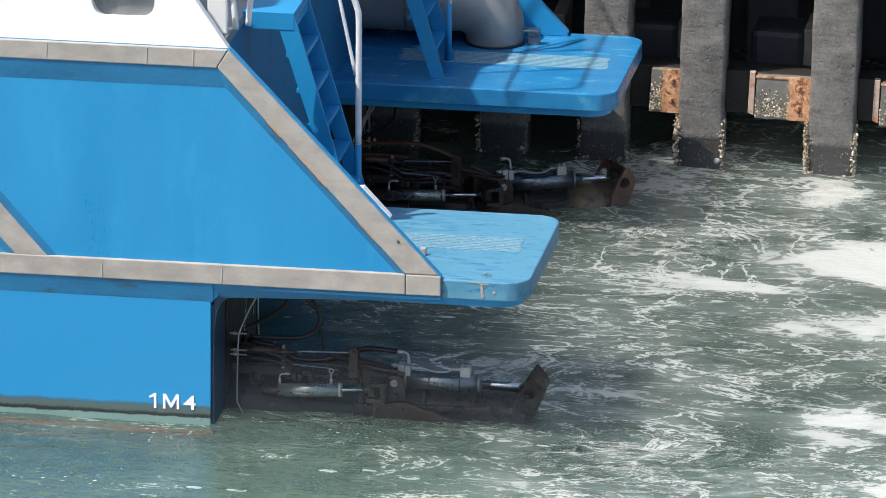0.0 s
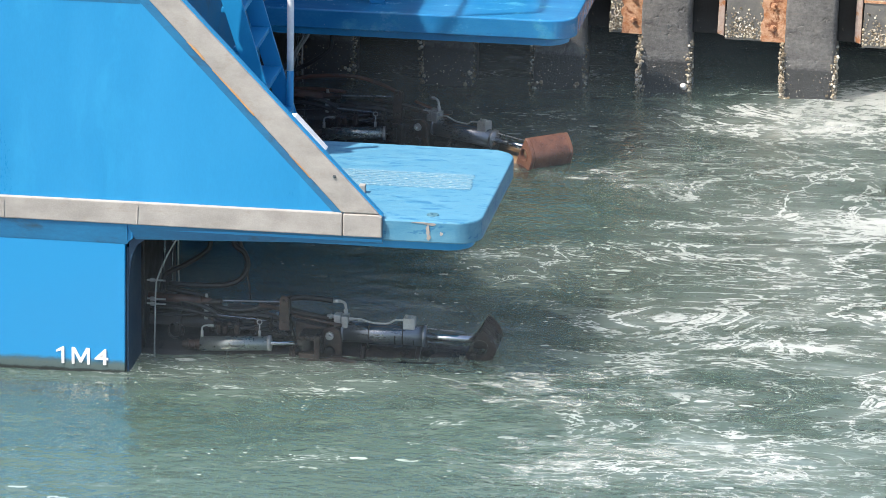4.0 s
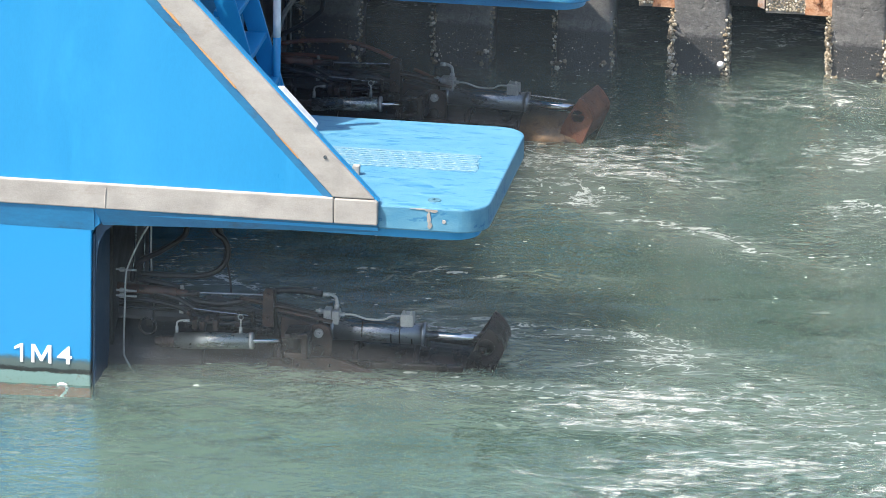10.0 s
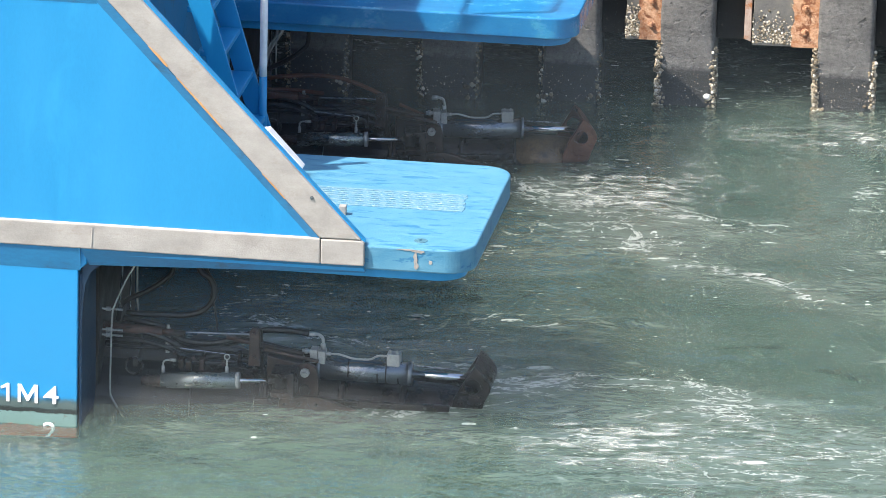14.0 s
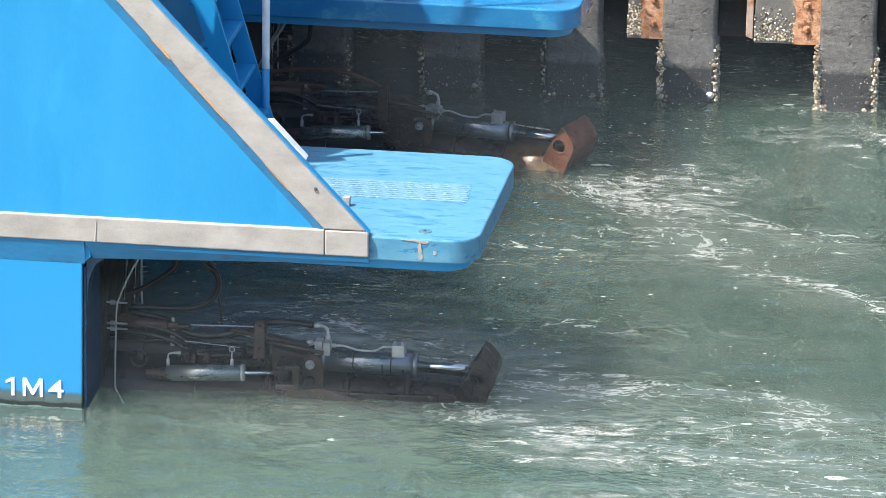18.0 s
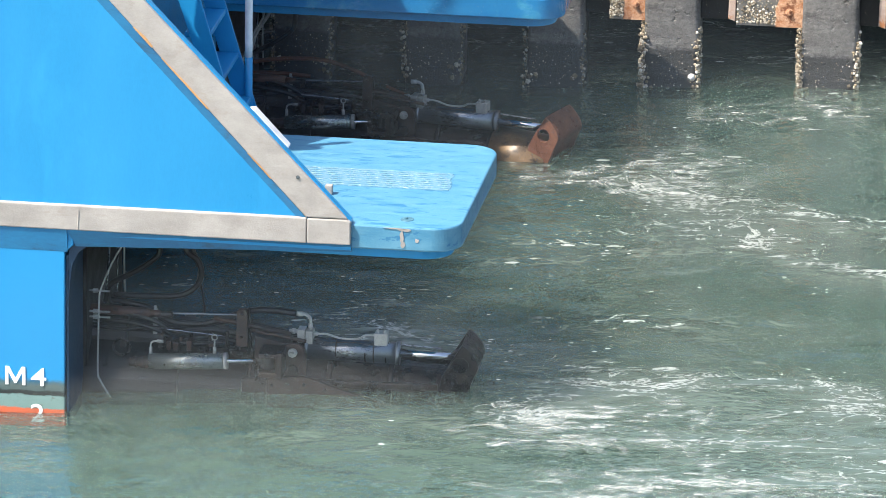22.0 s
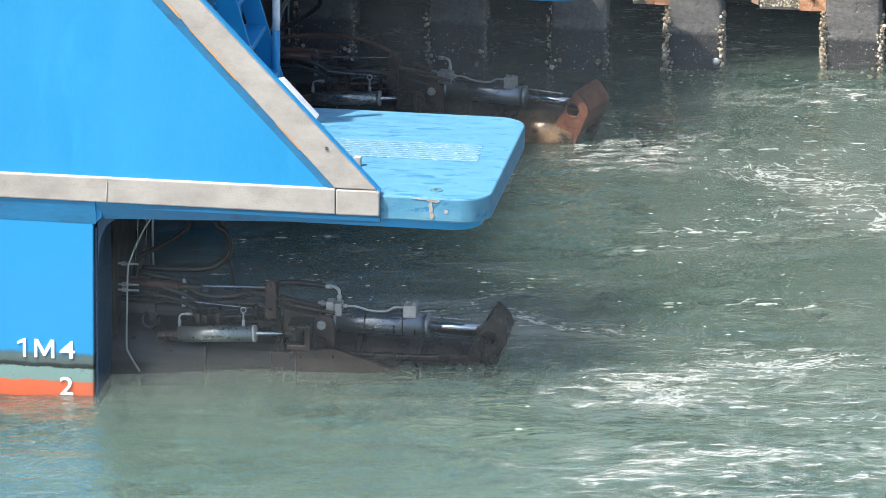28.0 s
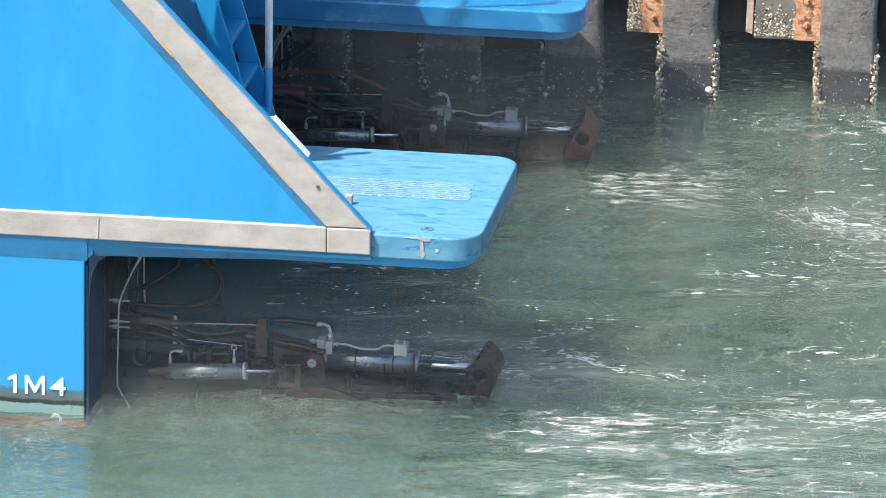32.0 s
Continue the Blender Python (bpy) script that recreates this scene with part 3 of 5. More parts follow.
def lump(bm, c, r, rng, flat=0.6):
    """One small faceted shell."""
    seg = 5
    d = Vector((rng.uniform(-1, 1), -1.2, rng.uniform(-0.6, 0.6))).normalized()
    q = d.to_track_quat("Z", "Y").to_matrix()
    lo = [bm.verts.new(Vector(c) + q @ Vector((r * math.cos(k), r * math.sin(k), -r * 0.3))) for k in (math.tau * i / seg for i in range(seg))]
    hi = [bm.verts.new(Vector(c) + q @ Vector((0.5 * r * math.cos(k), 0.5 * r * math.sin(k), r * flat))) for k in (math.tau * i / seg for i in range(seg))]
    for i in range(seg):
        j = (i + 1) % seg
        bm.faces.new((lo[i], lo[j], hi[j], hi[i]))
    bm.faces.new(hi)


def make_pile(cx, w, seed):
    pile = empty("fender_pile", "dark tarred square wharf pile with barnacled wet foot", "pile", "piles along the wharf")
    pile.location = (cx, 6.32, 0)
    bm = rough_column(B(), 0, w, -6.0, 3.1, 0, w, seed, 0.008, 0.06)
    part("shaft", bm, PILE, pile, "pocked dark concrete shaft, wet below the tide mark", True)
    rng = random.Random(seed)
    bm = B()
    made, tries, want = 0, 0, 1500 if cx > 0.5 else 260
    while made < want and tries < 9000:
        tries += 1
        side = rng.choice((-1, -1, 1))
        z = rng.triangular(-0.14, 0.40, 0.10)
        if noise.noise((seed + 7 * side, 0, z * 9)) + 0.5 * noise.noise((seed, side, z * 31)) < rng.uniform(-0.45, 0.35) - (0.15 if side > 0 else 0):
            continue
        made += 1
        u = side * (w / 2 - abs(rng.gauss(0, 0.012)) + rng.uniform(0.0, 0.034 if side < 0 else 0.02))
        lump(bm, (u, rng.uniform(-0.016, 0.12), z), 0.003 + 0.011 * rng.random() ** 2.0, rng, rng.uniform(0.3, 1.1))
    for i in range(9):
        lump(bm, (rng.choice((-1, 1)) * rng.uniform(0.3, 0.52) * w, -0.006, rng.uniform(-0.03, 0.06)), rng.uniform(0.008, 0.02), rng, 0.5)
    for i in range(60):
        lump(bm, (rng.uniform(-w / 2, w / 2), -0.004, rng.uniform(-0.05, 0.2)), rng.uniform(0.002, 0.005), rng)
    tagged(part("barnacle_crust", bm, SHELL, pile, "crust of pale barnacles along the pile's edges"), kind="stuff")
    if 0.9 < cx < 1.5:
        bm = B()
        rod(bm, (0.40 * w, 0.004, 0.055), (0.40 * w, -0.022, 0.062), 0.026, 0.010, 14)
        part("limpet", bm, WHITE, pile, "large white limpet on the wet foot", True)
    return pile


PILES = [(-4.1, 0.34), (-3.1, 0.34), (-2.15, 0.34), (-1.25, 0.34), (-0.43, 0.34), (0.325, 0.34), (1.04, 0.33), (2.01, 0.34), (2.98, 0.34), (3.95, 0.34)]
for i, (px_, w_) in enumerate(PILES):
    make_pile(px_, w_, 11 + 7 * i)
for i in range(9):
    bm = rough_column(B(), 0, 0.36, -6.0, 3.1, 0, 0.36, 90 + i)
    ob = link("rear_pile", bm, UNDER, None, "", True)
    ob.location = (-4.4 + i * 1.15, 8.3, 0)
    tagged(ob, "dark pile under the wharf, its shade put into the colour", "pile", "rear piles")


def make_waler(x0, x1, split, seed):
    """Steel beam between two piles: a recessed length coloured dark for the pile's shadow, then a plate with a rusty
    end by the next pile.
    """
    rng = random.Random(seed)
    beam = empty("steel_waler", "rusted steel waler plate bolted between two piles", "beam", "walers between the piles")
    beam.location = (x0, 6.42, 0.39)
    L = x1 - x0
    bm = B()
    box(bm, 0, L, 0.06, 0.24, 0.0, 0.32, 0.006)
    part("web", bm, DARK_STEEL, beam, "fouled steel web, the pile's shadow put into its dark colour")
    a, b = split
    bm = B()
    slab(bm, [(a, -0.012), (L + 0.02, -0.006), (L + 0.02, 0.318), (a + 0.01, 0.315)], -0.02, 0.05, bev=0.004)
    part("plate", bm, STEEL_GREY, beam, "weathered grey steel plate")
    bm = B()
    n = 12
    left = [(b + rng.uniform(-0.012, 0.012), -0.008 + 0.33 * i / n) for i in range(n + 1)]
    slab(bm, left + [(L + 0.024, 0.322), (L + 0.024, -0.008)], -0.031, -0.021)
    part("rust_plate", bm, RUST, beam, "orange flaking rust plate")
    if L > 0.5:
        bm = B()
        slab(bm, [(a - 0.052, 0.02), (a - 0.008, 0.005), (a - 0.004, 0.33), (a - 0.045, 0.335)], 0.0, 0.06, bev=0.003)
        part("rust_flange", bm, PALE_RUST, beam, "pale rusted flange")
        bm = B()
        box(bm, a + 0.004, L + 0.018, -0.026, -0.0205, 0.300, 0.318, 0.002)
        part("rust_edge", bm, RUST, beam, "rusty upper edge")
    for z in (0.09, 0.24):
        bm = B()
        rod(bm, (0, -0.032, 0), (0, -0.036, 0), 0.024, 0.023, 14)
        rod(bm, (0, -0.036, 0), (0, -0.050, 0), 0.016, 0.013, 6)
        o = part("bolt", bm, RUST, beam)
        o.location = ((b + L) / 2 + rng.uniform(-0.01, 0.02), 0, z)
    bm = B()
    for i in range(420):
        lump(bm, (min(b - 0.006, max(a + 0.006, rng.gauss((a + b) / 2, (b - a) / 3.2))), -0.022, min(0.25, abs(rng.gauss(0.0, 0.085))) + 0.006), 0.002 + 0.009 * rng.random() ** 2.0, rng, 0.35)
    tagged(part("barnacle_crust", bm, SHELL, beam, "scattered white barnacles"), kind="stuff")
    return beam


for x0, x1, split, sd in ((0.495, 0.875, (0.155, 0.245), 3),
                          (1.205, 1.84, (0.225, 0.475), 4), (2.18, 2.81, (0.17, 0.42), 5), (3.15, 3.78, (0.2, 0.45), 6)):
    make_waler(x0, x1, split, sd)


bm = B()
box(bm, -4.3, 4.2, 6.67, 6.86, 0.45, 0.68, 0.01)
tagged(link("rear_beam", bm, DARK_STEEL), "dark fouled steel beam behind the fender piles", "beam")


def make_fender(x0, x1, z0, z1):
    f = empty("rubber_fender", "dark rounded rubber fender block on a grey steel bracket", "fender", "fenders behind the piles")
    f.location = (x0, 6.86, z0)
    bm = B()
    box(bm, 0, x1 - x0, 0.0, 0.45, 0, z1 - z0, 0.05)
    part("block", bm, FENDER, f)
    bm = B()
    box(bm, x1 - x0 - 0.01, x1 - x0 + 0.09, 0.02, 0.5, 0.0, z1 - z0 + 0.02, 0.02)
    part("bracket", bm, STEEL_GREY, f, "weathered grey steel bracket")


for fx in (-0.55, 0.4, 1.34, 2.33):
    make_fender(fx, fx + 0.4, 0.50, 0.93)

# ---------- ferry ----------
ferry = empty("ferry", "blue catamaran ferry stern with worn grey rails beside the wharf", "boat")
Z0, Z1 = 0.87, 1.0

# hulls
bm = B()
slab(bm, [(-9, -0.9), (-1.56, -0.9), (-1.50, -0.2), (-1.495, 0.76), (-1.45, 0.80), (-1.45, 0.86), (-9, 0.86)], 0.0, 1.45, bev=0.006)
part("hull", bm, HULL, ferry, "blue hull side with scummed boot line and orange antifouling")
bm = B()
slab(bm, [(-9, -0.9), (-1.56, -0.9), (-1.50, -0.2), (-1.495, 0.86), (-9, 0.86)], 4.46, 5.95, bev=0.006)
part("hull", bm, HULL, ferry, "blue far hull in shade")
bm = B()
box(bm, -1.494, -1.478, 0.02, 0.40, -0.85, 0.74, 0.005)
part("transom_edge", bm, SHADED_DARK_BLUE, ferry, "edge of the transom, dark blue with shade put into the colour")
bm = B()
box(bm, -1.494, -1.46, 0.40, 1.40, -0.85, 0.74, 0.005)
part("transom", bm, DARK, ferry, "dark transom plate")
bm = B()
box(bm, -1.494, -1.47, 4.52, 5.90, -0.85, 0.80, 0.005)
part("transom", bm, DARK, ferry, "dark transom plate")
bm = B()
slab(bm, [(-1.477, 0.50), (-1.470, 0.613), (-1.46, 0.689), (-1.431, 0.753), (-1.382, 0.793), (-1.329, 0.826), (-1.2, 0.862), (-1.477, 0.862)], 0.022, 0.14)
part("gusset", bm, SHADED_DARK_BLUE, ferry, "curved gusset under the platform, shade put into its dark blue")


# swim platforms
def platform(y0, y1, r=0.16):
    pts = [(-1.5, y0)]
    for k in range(17):
        a = -math.pi / 2 + math.pi / 2 * k / 16
        pts.append((0.575 - r + r * math.cos(a) - 0.015, y0 + r + r * math.sin(a)))
    for k in range(17):
        a = math.pi / 2 * k / 16
        pts.append((0.575 - r + r * math.cos(a), y1 - r + r * math.sin(a)))
    pts.append((-1.5, y1))
    bm = B()
    slab(bm, pts, Z0, Z1, "z", bev=0.010)
    ob = part("platform", bm, DECK_BLUE if y0 < 2 else DECK_WET, ferry, "scuffed light blue stern platform" if y0 < 2 else "wet glossy blue stern platform")
    bm = B()
    c = Vector((-0.45, (y0 + y1) / 2))
    slab(bm, [tuple(c + (Vector(p) - c) * 0.945) for p in pts], Z0 - 0.05, Z0 - 0.004, "z")
    part("platform_skirt", bm, BLUE, ob)
    rng = random.Random(5)
    ya = y0 + 0.65
    for i in range(9):
        y = ya + 0.034 * i
        bm = B()
        box(bm, -1.1 + rng.uniform(-0.02, 0.02), 0.405 + rng.uniform(-0.012, 0.012), y, y + 0.024, Z1 - 0.002, Z1 + 0.004)
        part("antislip_strip", bm, GRIT, ob, "worn anti-slip strip with white scuffs")
    return ob


near_deck = platform(0.0, 1.5)
far_deck = platform(4.42, 6.0)
# chipped paint on the near corner and a small deck socket
rng = random.Random(8)
for i, (cx, cz, sx, sz) in enumerate(((0.275, 0.985, 0.045, 0.009), (0.262, 0.948, 0.012, 0.03), (0.268, 0.905, 0.016, 0.018), (0.34, 0.93, 0.012, 0.012), (0.23, 0.99, 0.06, 0.004))):
    bm = B()
    slab(bm, [(cx + sx * math.cos(k) * rng.uniform(0.6, 1.2), cz + sz * math.sin(k) * rng.uniform(0.6, 1.2)) for k in (math.tau * j / 11 for j in range(11))], -0.0035, -0.0005)
    part("paint_chip", bm, GREY_RAIL, near_deck, "bare chipped patch")
bm = B()
rod(bm, (0.27, 0.13, 1.0), (0.27, 0.13, 1.004), 0.036, 0.034, 20)
rod(bm, (0.262, 0.13, 1.004), (0.262, 0.13, 1.012), 0.012, 0.010, 10)
part("deck_socket", bm, SOCKET, near_deck, "small scuffed flush deck socket")
bm = B()
box(bm, -0.212, -0.174, 0.47, 0.51, 1.0, 1.05, 0.004)
part("stop_block", bm, GREY_RAIL, near_deck)

# near side plating, recessed behind the rails
bm = B()
slab(bm, [(-9, 0.86), (0.0, 0.86), (0.0, 1.025), (-0.012, 1.036), (-1.365, 2.460), (-9, 2.460)], -0.006, 0.036)
part("side_plating", bm, BLUE, ferry, "smooth blue side plating")


def rail(name, pts, label, y0=-0.03):
    bm = B()
    slab(bm, pts, y0, 0.029, bev=0.007)
    return part(name, bm, GREY_RAIL, ferry, label)


rail("fender_rail", [(-9, 0.885), (-0.228, 0.893), (-0.228, 1.030), (-9, 1.008)], "worn bare grey rail along the side")
rail("rail_end", [(-0.225, 0.893), (0.0, 0.895), (0.0, 1.018), (-0.02, 1.03), (-0.225, 1.028)], "worn grey rail end piece", -0.032)
rail("sloped_rail", [(-0.232, 1.032), (-0.018, 1.033), (-1.372, 2.452), (-1.445, 2.335)], "worn sloping grey rail", -0.029)
rail("upper_rail", [(-9, 2.332), (-1.449, 2.332), (-1.376, 2.455), (-9, 2.450)], "worn upper grey rail")
rail("brace_rail", [(-2.99, 1.50), (-2.55, 1.010), (-2.76, 1.010), (-3.05, 1.33)], "sloping grey brace rail", -0.026)


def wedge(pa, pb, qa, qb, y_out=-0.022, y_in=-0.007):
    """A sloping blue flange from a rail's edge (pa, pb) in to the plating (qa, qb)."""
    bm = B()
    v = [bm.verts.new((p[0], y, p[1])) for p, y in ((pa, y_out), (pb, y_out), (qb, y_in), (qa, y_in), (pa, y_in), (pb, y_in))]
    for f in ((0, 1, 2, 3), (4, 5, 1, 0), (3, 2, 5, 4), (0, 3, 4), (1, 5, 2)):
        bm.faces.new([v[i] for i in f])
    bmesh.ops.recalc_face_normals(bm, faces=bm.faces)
    part("rail_flange", bm, SHADED_GRIMY_BLUE, ferry, "grimy blue flange with the rail's shade put into its colour")


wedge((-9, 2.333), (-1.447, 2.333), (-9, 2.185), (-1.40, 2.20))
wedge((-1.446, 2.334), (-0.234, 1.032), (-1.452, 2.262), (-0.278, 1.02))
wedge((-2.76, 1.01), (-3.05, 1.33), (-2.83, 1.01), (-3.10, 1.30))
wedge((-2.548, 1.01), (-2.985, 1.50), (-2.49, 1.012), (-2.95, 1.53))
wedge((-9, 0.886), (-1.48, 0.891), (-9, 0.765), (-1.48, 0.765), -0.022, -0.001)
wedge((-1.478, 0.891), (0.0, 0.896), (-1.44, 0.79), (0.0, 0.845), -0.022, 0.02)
# rust streak along the inner edge of the sloping rail, seams, rivet
for s0, s1, w in ((0.42, 0.62, 0.006), (0.66, 0.74, 0.008), (0.15, 0.25, 0.004)):
    a, b = Vector((-0.234, 1.034)), Vector((-1.445, 2.337))
    p, q = a.lerp(b, s0), a.lerp(b, s1)
    bm = B()
    slab(bm, [tuple(p), tuple(p + Vector((w, w))), tuple(p.lerp(q, 0.5) + Vector((w * 1.6, w))), tuple(q + Vector((w, 0))), tuple(q)], -0.0335, -0.0295)
    part("rust_streak", bm, RUST_EDGE, ferry, "orange rust streak")
for p, q in (((-1.90, 2.345), (-1.895, 2.445)), ((-2.55, 2.345), (-2.545, 2.44)), ((-1.60, 2.345), (-1.595, 2.445)), ((-1.42, 0.90), (-1.415, 1.005)), ((-2.2, 0.90), (-2.2, 1.0))):
    bm = B()
    rod(bm, (p[0], -0.029, p[1]), (q[0], -0.029, q[1]), 0.005, seg=8)
    part("weld_seam", bm, GREY_RAIL, ferry)
bm = B()
rod(bm, (-0.275, -0.028, 1.245), (-0.275, -0.036, 1.245), 0.011, 0.008, 12)
part("rivet", bm, STEEL, ferry)
bm = B()
slab(bm, [(-0.575, 1.560), (-0.515, 1.570), (-0.335, 1.378), (-0.355, 1.353)], 0.038, 0.116, bev=0.004)
part("cover_plate", bm, POLE_WHITE, ferry, "small white cover plate behind the rail")

# white upper works with an oval window
win = []
for k in range(24):
    a = math.tau * k / 24
    win.append((-2.055 + 0.105 * (1 if math.cos(a) > 0 else -1) + 0.10 * math.cos(a), 2.745 + 0.118 * math.sin(a)))
bm = B()
slab(bm, [(-9, 2.456), (-1.378, 2.460), (-2.50, 4.098), (-9, 4.098)], -0.004, 0.06, holes=[win])
upper = part("upper_side", bm, WHITE, ferry, "white upper side with an oval window opening")
bm = B()
slab(bm, [(-2.30, 2.60), (-1.80, 2.60), (-1.80, 2.90), (-2.30, 2.90)], 0.062, 0.07)
part("window_pane", bm, PANE, upper, "grey oval window glass")
bm = B()
box(bm, -9, -1.46, 0.040, 5.9, 2.36, 2.42)
part("deck", bm, TUBE_GREY, ferry, "grey upper deck")
bm = B()
box(bm, -9, -2.2, 0.5, 5.5, 2.43, 4.098)
part("deckhouse", bm, WHITE, ferry, "plain white deckhouse wall")
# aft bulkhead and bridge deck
# the bulkhead's shade is put into its darker blue
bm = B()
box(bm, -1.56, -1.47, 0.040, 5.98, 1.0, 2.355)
part("bulkhead", bm, SHADED_GRIMY_BLUE, ferry, "blue aft bulkhead with shade put into its colour")
bm = B()
box(bm, -9, -1.5, 1.5, 4.42, 0.80, 0.99)
part("bridge_deck", bm, BLUE, ferry, "blue bridge deck between the hulls")
# the bulwark on the wharf side
bm = B()
slab(bm, [(0.02, 1.0), (0.02, 1.03), (-1.36, 2.46), (-1.46, 2.46), (-1.46, 1.0)], 5.90, 5.98, bev=0.006)
part("bulwark", bm, BLUE, ferry, "sloping blue bulwark")
bm = B()
box(bm, -9, -2.42, -0.02, 6.0, 4.1, 4.18, 0.01)
part("boat_deck", bm, WHITE, ferry, "white boat deck overhang")


def railing(y0, y1, x, z0, z1, n, lean):
    """An outward-leaning railing."""
    for i in range(n):
        y = y0 + (y1 - y0) * i / (n - 1)
        bm = B()
        rod(bm, (x, y, z0), (x + lean, y, z1), 0.014, seg=10)
        part("rail_post", bm, POLE_WHITE, ferry)
    for k in (0.5, 1.0):
        bm = B()
        rod(bm, (x + lean * k, y0, z0 + (z1 - z0) * k), (x + lean * k, y1, z0 + (z1 - z0) * k), 0.013, seg=10)
        part("rail_bar", bm, POLE_WHITE, ferry)


railing(3.0, 5.6, -2.5, 4.18, 5.1, 6, 0.5)
# white railing bits by the white side
for pts, r in (([(-1.72, 0.55, 2.72), (-1.58, 0.55, 2.72), (-1.52, 0.55, 2.76), (-1.46, 0.55, 2.9)], 0.022), ([(-1.44, 0.6, 2.42), (-1.46, 0.6, 2.62), (-1.50, 0.6, 2.9)], 0.02),
               ([(-1.38, 0.7, 2.42), (-1.36, 0.7, 2.6), (-1.30, 0.7, 2.85)], 0.02), ([(-1.48, 0.6, 2.66), (-1.36, 0.65, 2.72)], 0.014)):
    bm = B()
    pipe(bm, pts, r)
    part("deck_rail", bm, WHITE, ferry, "white tubular deck railing", True)
bm = B()
box(bm, -1.60, -1.47, 0.45, 0.50, 2.42, 2.72, 0.01)
part("locker_panel", bm, WHITE, ferry)


def stair(y0, y1, xb, zt, steps, far=False):
    """A steep blue ladder-stair from a platform: two stringers, treads, a landing."""
    lean = 0.30
    top = (xb - lean * (zt - 1.0), zt)
    for y in (y0, y1 - 0.02):
        bm = B()
        slab(bm, [(xb - 0.10, 1.0), (xb, 1.0), (top[0], zt), (top[0] - 0.10, zt), (top[0] - 0.10, zt - 0.1)], y, y + 0.02, bev=0.003)
        part("stringer", bm, BLUE, ferry, "blue stair stringer")
    for i in range(steps):
        z = 1.0 + (zt - 1.0) * (i + 0.9) / steps
        x = xb - lean * (z - 1.0)
        bm = B()
        box(bm, x - 0.14, x - 0.006, y0 + 0.021, y1 - 0.021, z - 0.03, z, 0.004)
        part("tread", bm, BLUE, ferry, "blue stair tread")
    bm = B()
    box(bm, -1.47, top[0] - 0.002, y0 - 0.004, y1 + 0.004, zt - 0.10, zt + 0.02, 0.005)
    part("landing", bm, BLUE, ferry, "blue landing at the head of the stair")


stair(0.98, 1.5, -0.70, 2.42, 6)
stair(4.62, 5.14, -0.69, 2.42, 6)


def stair_rail(x, y, dz=0.0):
    bm = B()
    pipe(bm, [(x, y, 1.43), (x, y, 1.9), (x, y, 2.27), (x - 0.012, y, 2.36), (x - 0.06, y, 2.5), (x - 0.2, y, 2.95)], 0.021, 12)
    pole = part("handrail", bm, POLE_WHITE, ferry, "white painted handrail post", True)
    bm = B()
    rod(bm, (x, y, 1.0), (x, y, 1.43), 0.0215)
    part("handrail_foot", bm, BLUE, pole, "blue painted foot of the post", True)
    bm = B()
    pipe(bm, [(x - 0.02, y, 1.90), (x - 0.125, y, 2.40), (x - 0.24, y, 2.95)], 0.013, 8)
    part("handrail_brace", bm, POLE_WHITE, pole, "", True)


stair_rail(-0.785, 1.47)
stair_rail(-0.735, 5.1)
# big dull grey exhaust pipe on the wharf-side platform, bent down into the deck
bm = B()
path = [((-1.46, 1.34), 0.28, 0), ((-1.1, 1.34), 0.28, 0), ((-0.86, 1.34), 0.278, 4), ((-0.72, 1.325), 0.27, 18), ((-0.62, 1.285), 0.258, 36),
        ((-0.545, 1.225), 0.242, 54), ((-0.50, 1.15), 0.226, 72), ((-0.485, 1.07), 0.214, 86), ((-0.483, 1.004), 0.208, 90)]
prev = None
for (sx, sz), sr, tilt in path:
    u = Vector((math.sin(radians(tilt)), 0, math.cos(radians(tilt))))
    cur = []
    for k in (math.tau * i / 32 for i in range(32)):
        q = Vector((sx, 5.67, sz)) + sr * (u * math.cos(k) + Vector((0, 1, 0)) * math.sin(k))
        cur.append(bm.verts.new(q + 0.008 * noise.noise(q * 6) * (q - Vector((sx, 5.67, sz))).normalized()))
    if prev:
        for i in range(32):
            bm.faces.new((prev[i], prev[(i + 1) % 32], cur[(i + 1) % 32], cur[i]))
    prev = cur
bmesh.ops.recalc_face_normals(bm, faces=bm.faces)
part("exhaust_pipe", bm, TUBE_GREY, ferry, "wide dull grey exhaust pipe bent down into the platform", True)
for sx, sr in ((-1.12, 0.286), (-0.90, 0.284)):
    bm = B()
    rod(bm, (sx, 5.67, 1.34), (sx + 0.022, 5.67, 1.34), sr, seg=32)
    part("pipe_band", bm, STEEL_GREY, ferry, "weathered steel band round the pipe")
# shadow where the pipe meets the deck, modelled as a thin black ring
bm = B()
slab(bm, ring_of(-0.483, 5.67, 0.228, n=32), 1.001, 1.016, "z", holes=[ring_of(-0.483, 5.67, 0.2, n=32)], bev=0.004)
part("pipe_collar", bm, BLACK, ferry, "thin black ring standing for the shadow round the pipe's foot")
bm = B()
box(bm, -0.24, -0.15, 5.62, 5.66, 1.0, 1.10, 0.004)
box(bm, -0.34, -0.15, 5.60, 5.68, 1.10, 1.115, 0.003)
part("latch_bracket", bm, STEEL, ferry, "small steel latch bracket")


